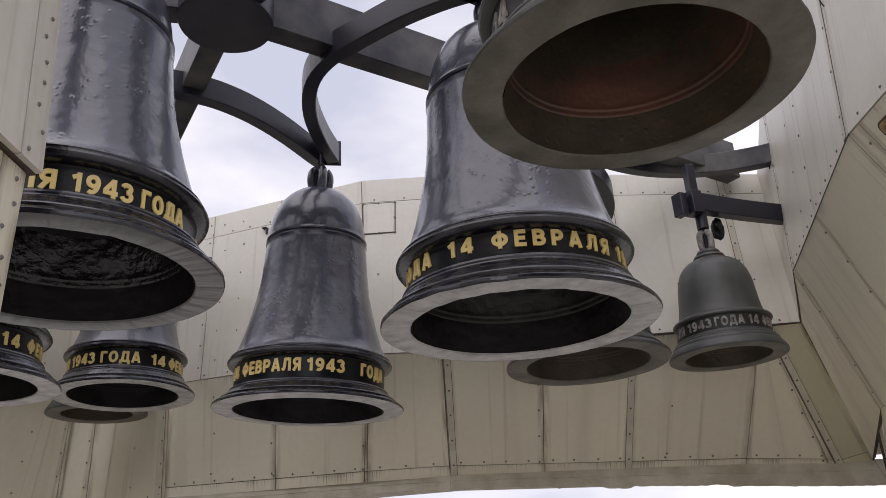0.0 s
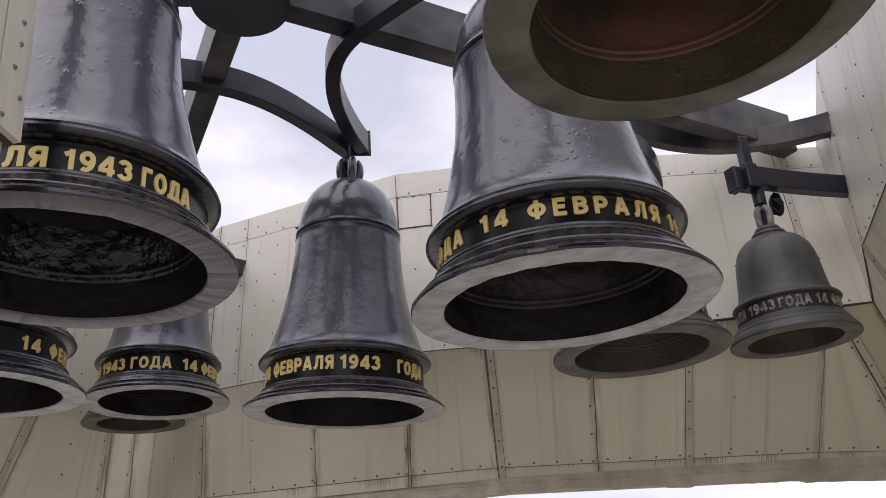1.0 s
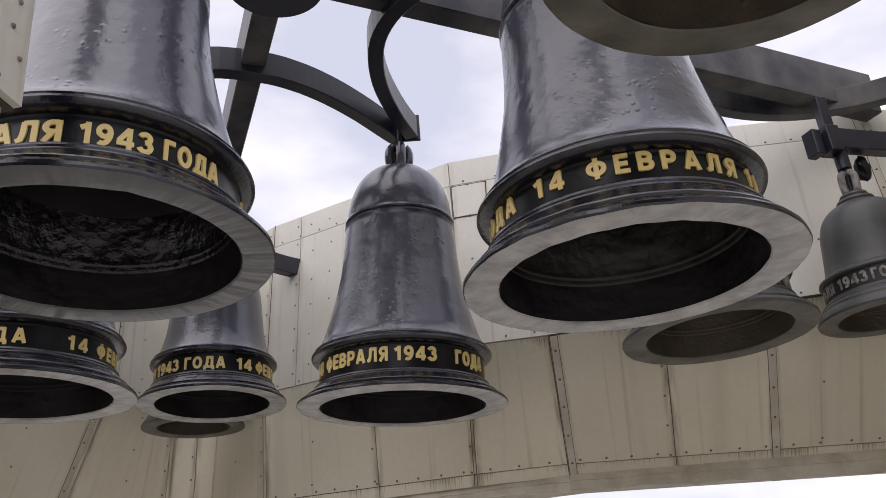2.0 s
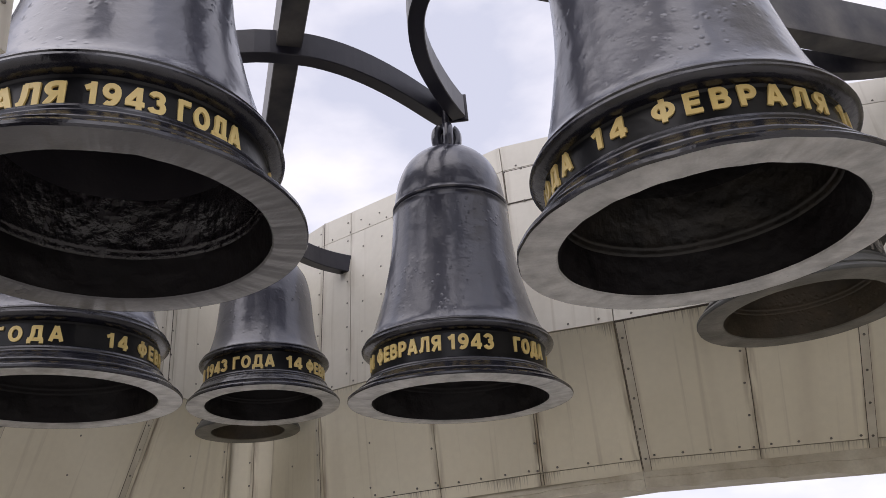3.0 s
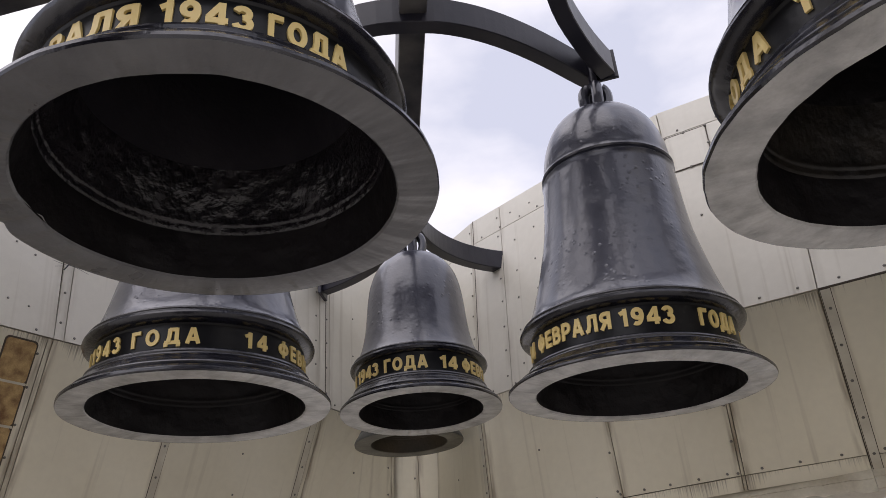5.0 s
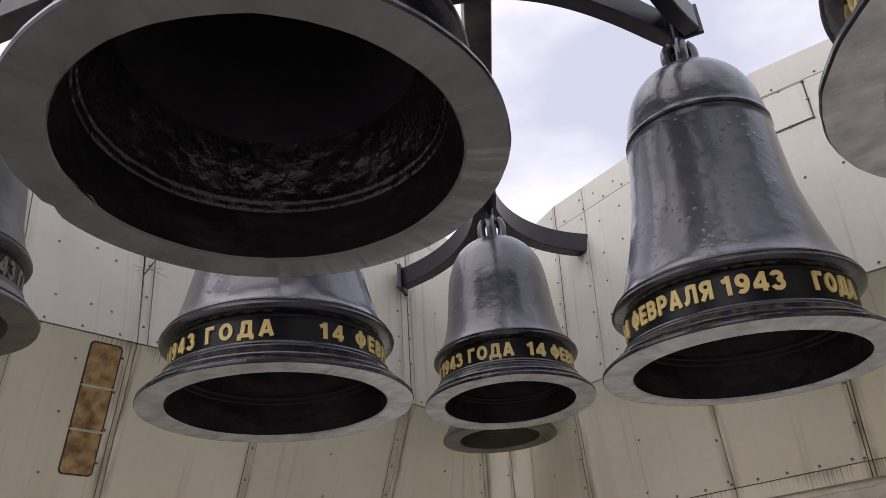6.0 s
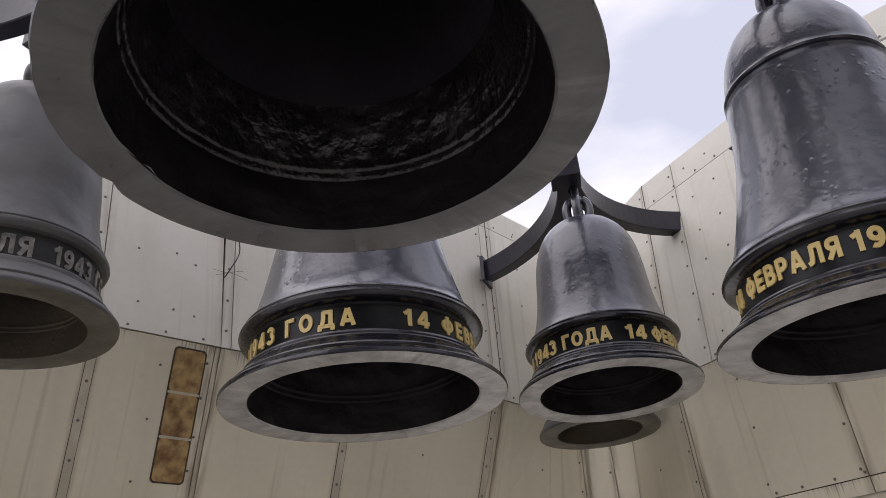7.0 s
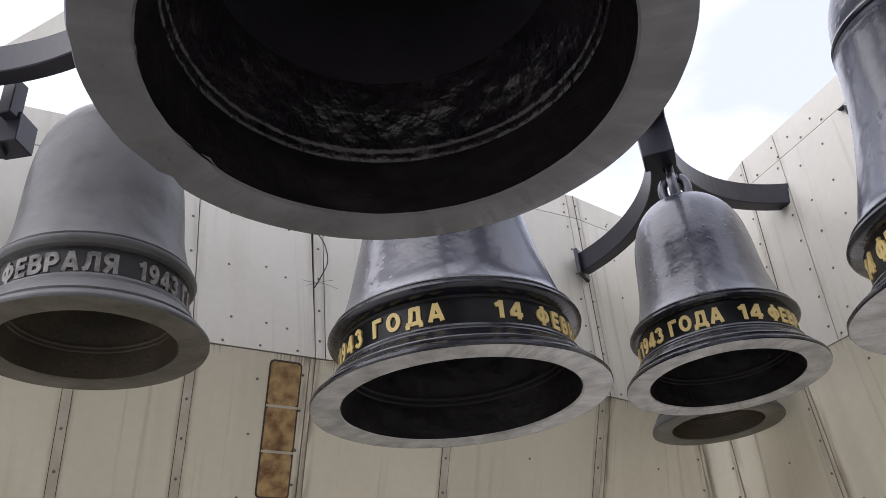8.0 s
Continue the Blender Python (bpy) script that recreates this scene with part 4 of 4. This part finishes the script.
    wide, tall = (0.34 * s, 0.31 * s) if kind == "tall" else (0.32 * s, 0.3 * s) if kind != "short" else (0.27 * s, 0.27 * s)
    rod = 0.075 if kind == "short" else 0.04
    thick = (0.16 if kind == "tall" else 0.145) * wide
    a = wide / 2 - thick
    loop = smooth_profile([(0.72 * a, -0.02), (0.93 * a, 0.28 * tall), (a, 0.52 * tall), (0.92 * a, 0.74 * tall), (0.62 * a, 0.9 * tall), (0.12 * a, 0.93 * tall)], 3)
    for i in range(4):
        rot = Matrix.Rotation(turn + i * math.pi / 2, 4, "Z")
        bm = tube([rot @ Vector((x, 0, z0 + z)) for x, z in loop], thick, 12)
        part("crown_loop", bm, outer if black or shell else PALE, body, smooth=True)
    part("shackle", lathe([(0, z0 - 0.02), (0.03 * s, z0 - 0.02), (0.03 * s, z0 + 0.7 * tall), (0.05 * s, z0 + 0.86 * tall), (0.062 * s, z0 + tall), (0.04 * s, z0 + tall + 0.03 * s),
                           (rod * s, z0 + tall + 0.035 * s), (rod * s, (top_z or 5.95) - place[2]), (0, (top_z or 5.95) - place[2])], 20), STEEL, b, smooth=True)
    return b


FOLD = random.Random(4)
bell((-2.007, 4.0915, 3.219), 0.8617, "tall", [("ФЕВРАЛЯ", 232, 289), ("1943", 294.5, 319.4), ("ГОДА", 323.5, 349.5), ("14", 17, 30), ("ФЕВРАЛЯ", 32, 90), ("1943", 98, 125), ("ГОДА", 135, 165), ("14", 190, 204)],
     "wide glossy black bell with raised gold letters, over the path", mouth=0.818, tilt=(-0.0042, 0.0164), waist=-0.03, band_low=0.252, letters=(0.314, 0.124), lip=RIM_SHADED, inside=INSIDE_WET, dents=((199, 2.2, 0.014), (206, 5, 0.006), (240, 4, 0.006), (285, 7, 0.005), (312, 3, 0.007)))
bell((-1.161, 7.345, 3.099), 0.872, "tall", [("14", 203, 215.5), ("ФЕВРАЛЯ", 222, 272.4), ("1943", 276.5, 304), ("ГОДА", 318.4, 348), ("14", 10, 24), ("ФЕВРАЛЯ", 30, 80), ("1943", 86, 112), ("ГОДА", 130, 160)],
     "tall glossy black bell with gold letters, under two curved bars", mouth=0.796, tilt=(0.045, -0.0173), band_low=0.198, letters=(0.319, 0.13), drop=0.0146)
bell((0.5854, 4.986, 3.0964), 0.9072, "tall", [("ГОДА", 184, 219.6), ("14", 231.1, 245), ("ФЕВРАЛЯ", 254, 316.3), ("1943", 325, 356), ("ГОДА", 8, 42), ("14", 56, 70), ("ФЕВРАЛЯ", 80, 140), ("1943", 147, 178)],
     "large glossy black bell with gold letters and a dented lip", mouth=0.7935, tilt=(0.002, -0.0055), band_low=0.258, waist=0.04, letters=(0.354, 0.112), spread=0.34, inside=INSIDE_DUSTY, dents=[(176 + 8.3 * i + FOLD.uniform(-2, 2), FOLD.uniform(1.6, 3.6), FOLD.uniform(0.002, 0.0055) * (1 if i % 2 else -0.7)) for i in range(22)])
bell((-3.8885, 6.153, 3.2103), 0.8869, "tall", [("1943", 241, 268.6), ("ГОДА", 276.1, 310.9), ("14", 333.1, 346.4), ("ФЕВРАЛЯ", 354.5, 415), ("1943", 64, 94), ("ГОДА", 104, 136), ("14", 150, 164), ("ФЕВРАЛЯ", 172, 236)],
     "black bell with gold letters, beside the wall with the lattice", mouth=0.8098, tilt=(0.0073, -0.0157), letters=(0.317, 0.118), spread=0.3)
bell((-3.2037, 8.160, 3.5211), 0.7031, "medium", [("1943", 228, 259.6), ("ГОДА", 265.8, 304.1), ("14", 314.6, 331.5), ("ФЕВРАЛЯ", 336.9, 401), ("1943", 48, 80), ("ГОДА", 90, 124), ("14", 136, 150), ("ФЕВРАЛЯ", 158, 221)],
     "smaller black bell with gold letters, under the corner bars", mouth=0.774, tilt=(-0.0021, 0.0223), top_z=5.6)
bell((1.4366, 7.1585, 3.3399), 0.7485, "medium", [("14", 190, 204), ("ФЕВРАЛЯ", 210, 270), ("1943", 276, 306), ("ГОДА", 314, 348)], "unpainted grey bronze bell with a pale greenish rim", black=False, mouth=0.7587, tilt=(-0.006, 0.019))
bell((2.815, 7.346, 3.385), 0.543, "short", [("ФЕВРАЛЯ", 135, 197), ("1943", 204, 237), ("ГОДА", 241, 276), ("14", 281, 296), ("ФЕВРАЛЯ", 302, 364)],
     "squat grey bronze bell with bare metal letters, by the pylon", black=False, mouth=0.735, top_z=4.9)
bell((-3.9524, 9.3382, 3.603), 0.558, "short", [], "small grey bronze bell with a greenish rim, in the corner", black=False, mouth=0.7074)
bell((0.9202, 2.8781, 3.4939), 0.7279, "medium", [("14", 188, 203), ("ФЕВРАЛЯ", 212, 275), ("1943", 282, 312)], "grey bronze bell, reddish bronze inside, beside the pylon", black=False, mouth=0.77, drop=0.024, inside=COPPER_IN)
bell((-5.1234, 4.3964, 3.6304), 0.6712, "smooth", [("ФЕВРАЛЯ", 280.5, 351.6), ("1943", 3.5, 34.8), ("ГОДА", 42, 80), ("14", 256, 270)], "smooth grey unpainted bell with bare metal letters", black=False, mouth=0.7435, tilt=(0.0, -0.022), letters=(0.413, 0.178), shell=PATINA_LIGHT)


# ---------------------------------------------------------------- loose wires and scratches
def wire(name, points, radius, label):
    return tagged(part(name, tube(smooth_profile(points, 4), radius, 6), STEEL), label, "wire")


wire("loose_wire", [(-5.86, 6.5, 5.55), (-5.80, 6.54, 5.4), (-5.79, 6.56, 5.22), (-5.83, 6.50, 5.05), (-5.87, 6.47, 4.97)], 0.006, "thin dark loose wire against the clad wall")
wire("broken_wire", [(2.985, 4.79, 6.3), (2.99, 4.78, 5.9), (3.02, 4.76, 5.55), (3.05, 4.78, 5.42), (3.1, 4.8, 5.38)], 0.005, "thin broken wire along the pylon seam")
# very thin strands added in place of faint crossed scratches on the cladding
wire("scratch_strand", [(-5.92, 6.38, 5.05), (-5.87, 6.46, 5.025), (-5.83, 6.55, 5.02), (-5.80, 6.68, 4.99)], 0.0016, "thin dark strands drawn for faint scratches by the wall seam")
wire("scratch_strand", [(-5.90, 6.40, 4.99), (-5.86, 6.47, 5.01), (-5.82, 6.57, 5.05), (-5.80, 6.62, 5.06)], 0.0014, "thin dark strands drawn for faint scratches by the wall seam")


def wall_bracket(place, turn):
    """A small bent steel tab with a bolt, fixed to the cladding."""
    w = thing("wall_bracket", place, "small dark bent steel tab bolted to the clad wall", "bracket")
    w.rotation_euler = (0, 0, turn)
    part("tab", box(0.07, 0.05, 0.012, (0, -0.03, 0), 0.0, 0.003), STEEL, w)
    part("flange", box(0.012, 0.05, 0.10, (0.036, -0.03, -0.05), 0.0, 0.003), STEEL, w)
    bm = bmesh.new()
    rivet_mesh(bm, Vector((0, -0.03, 0.006)), Vector((0, 0, 1)), 0.012)
    part("bolt", bm, RIVET, w)


wall_bracket((-2.08, 9.50, 5.96), -0.4)
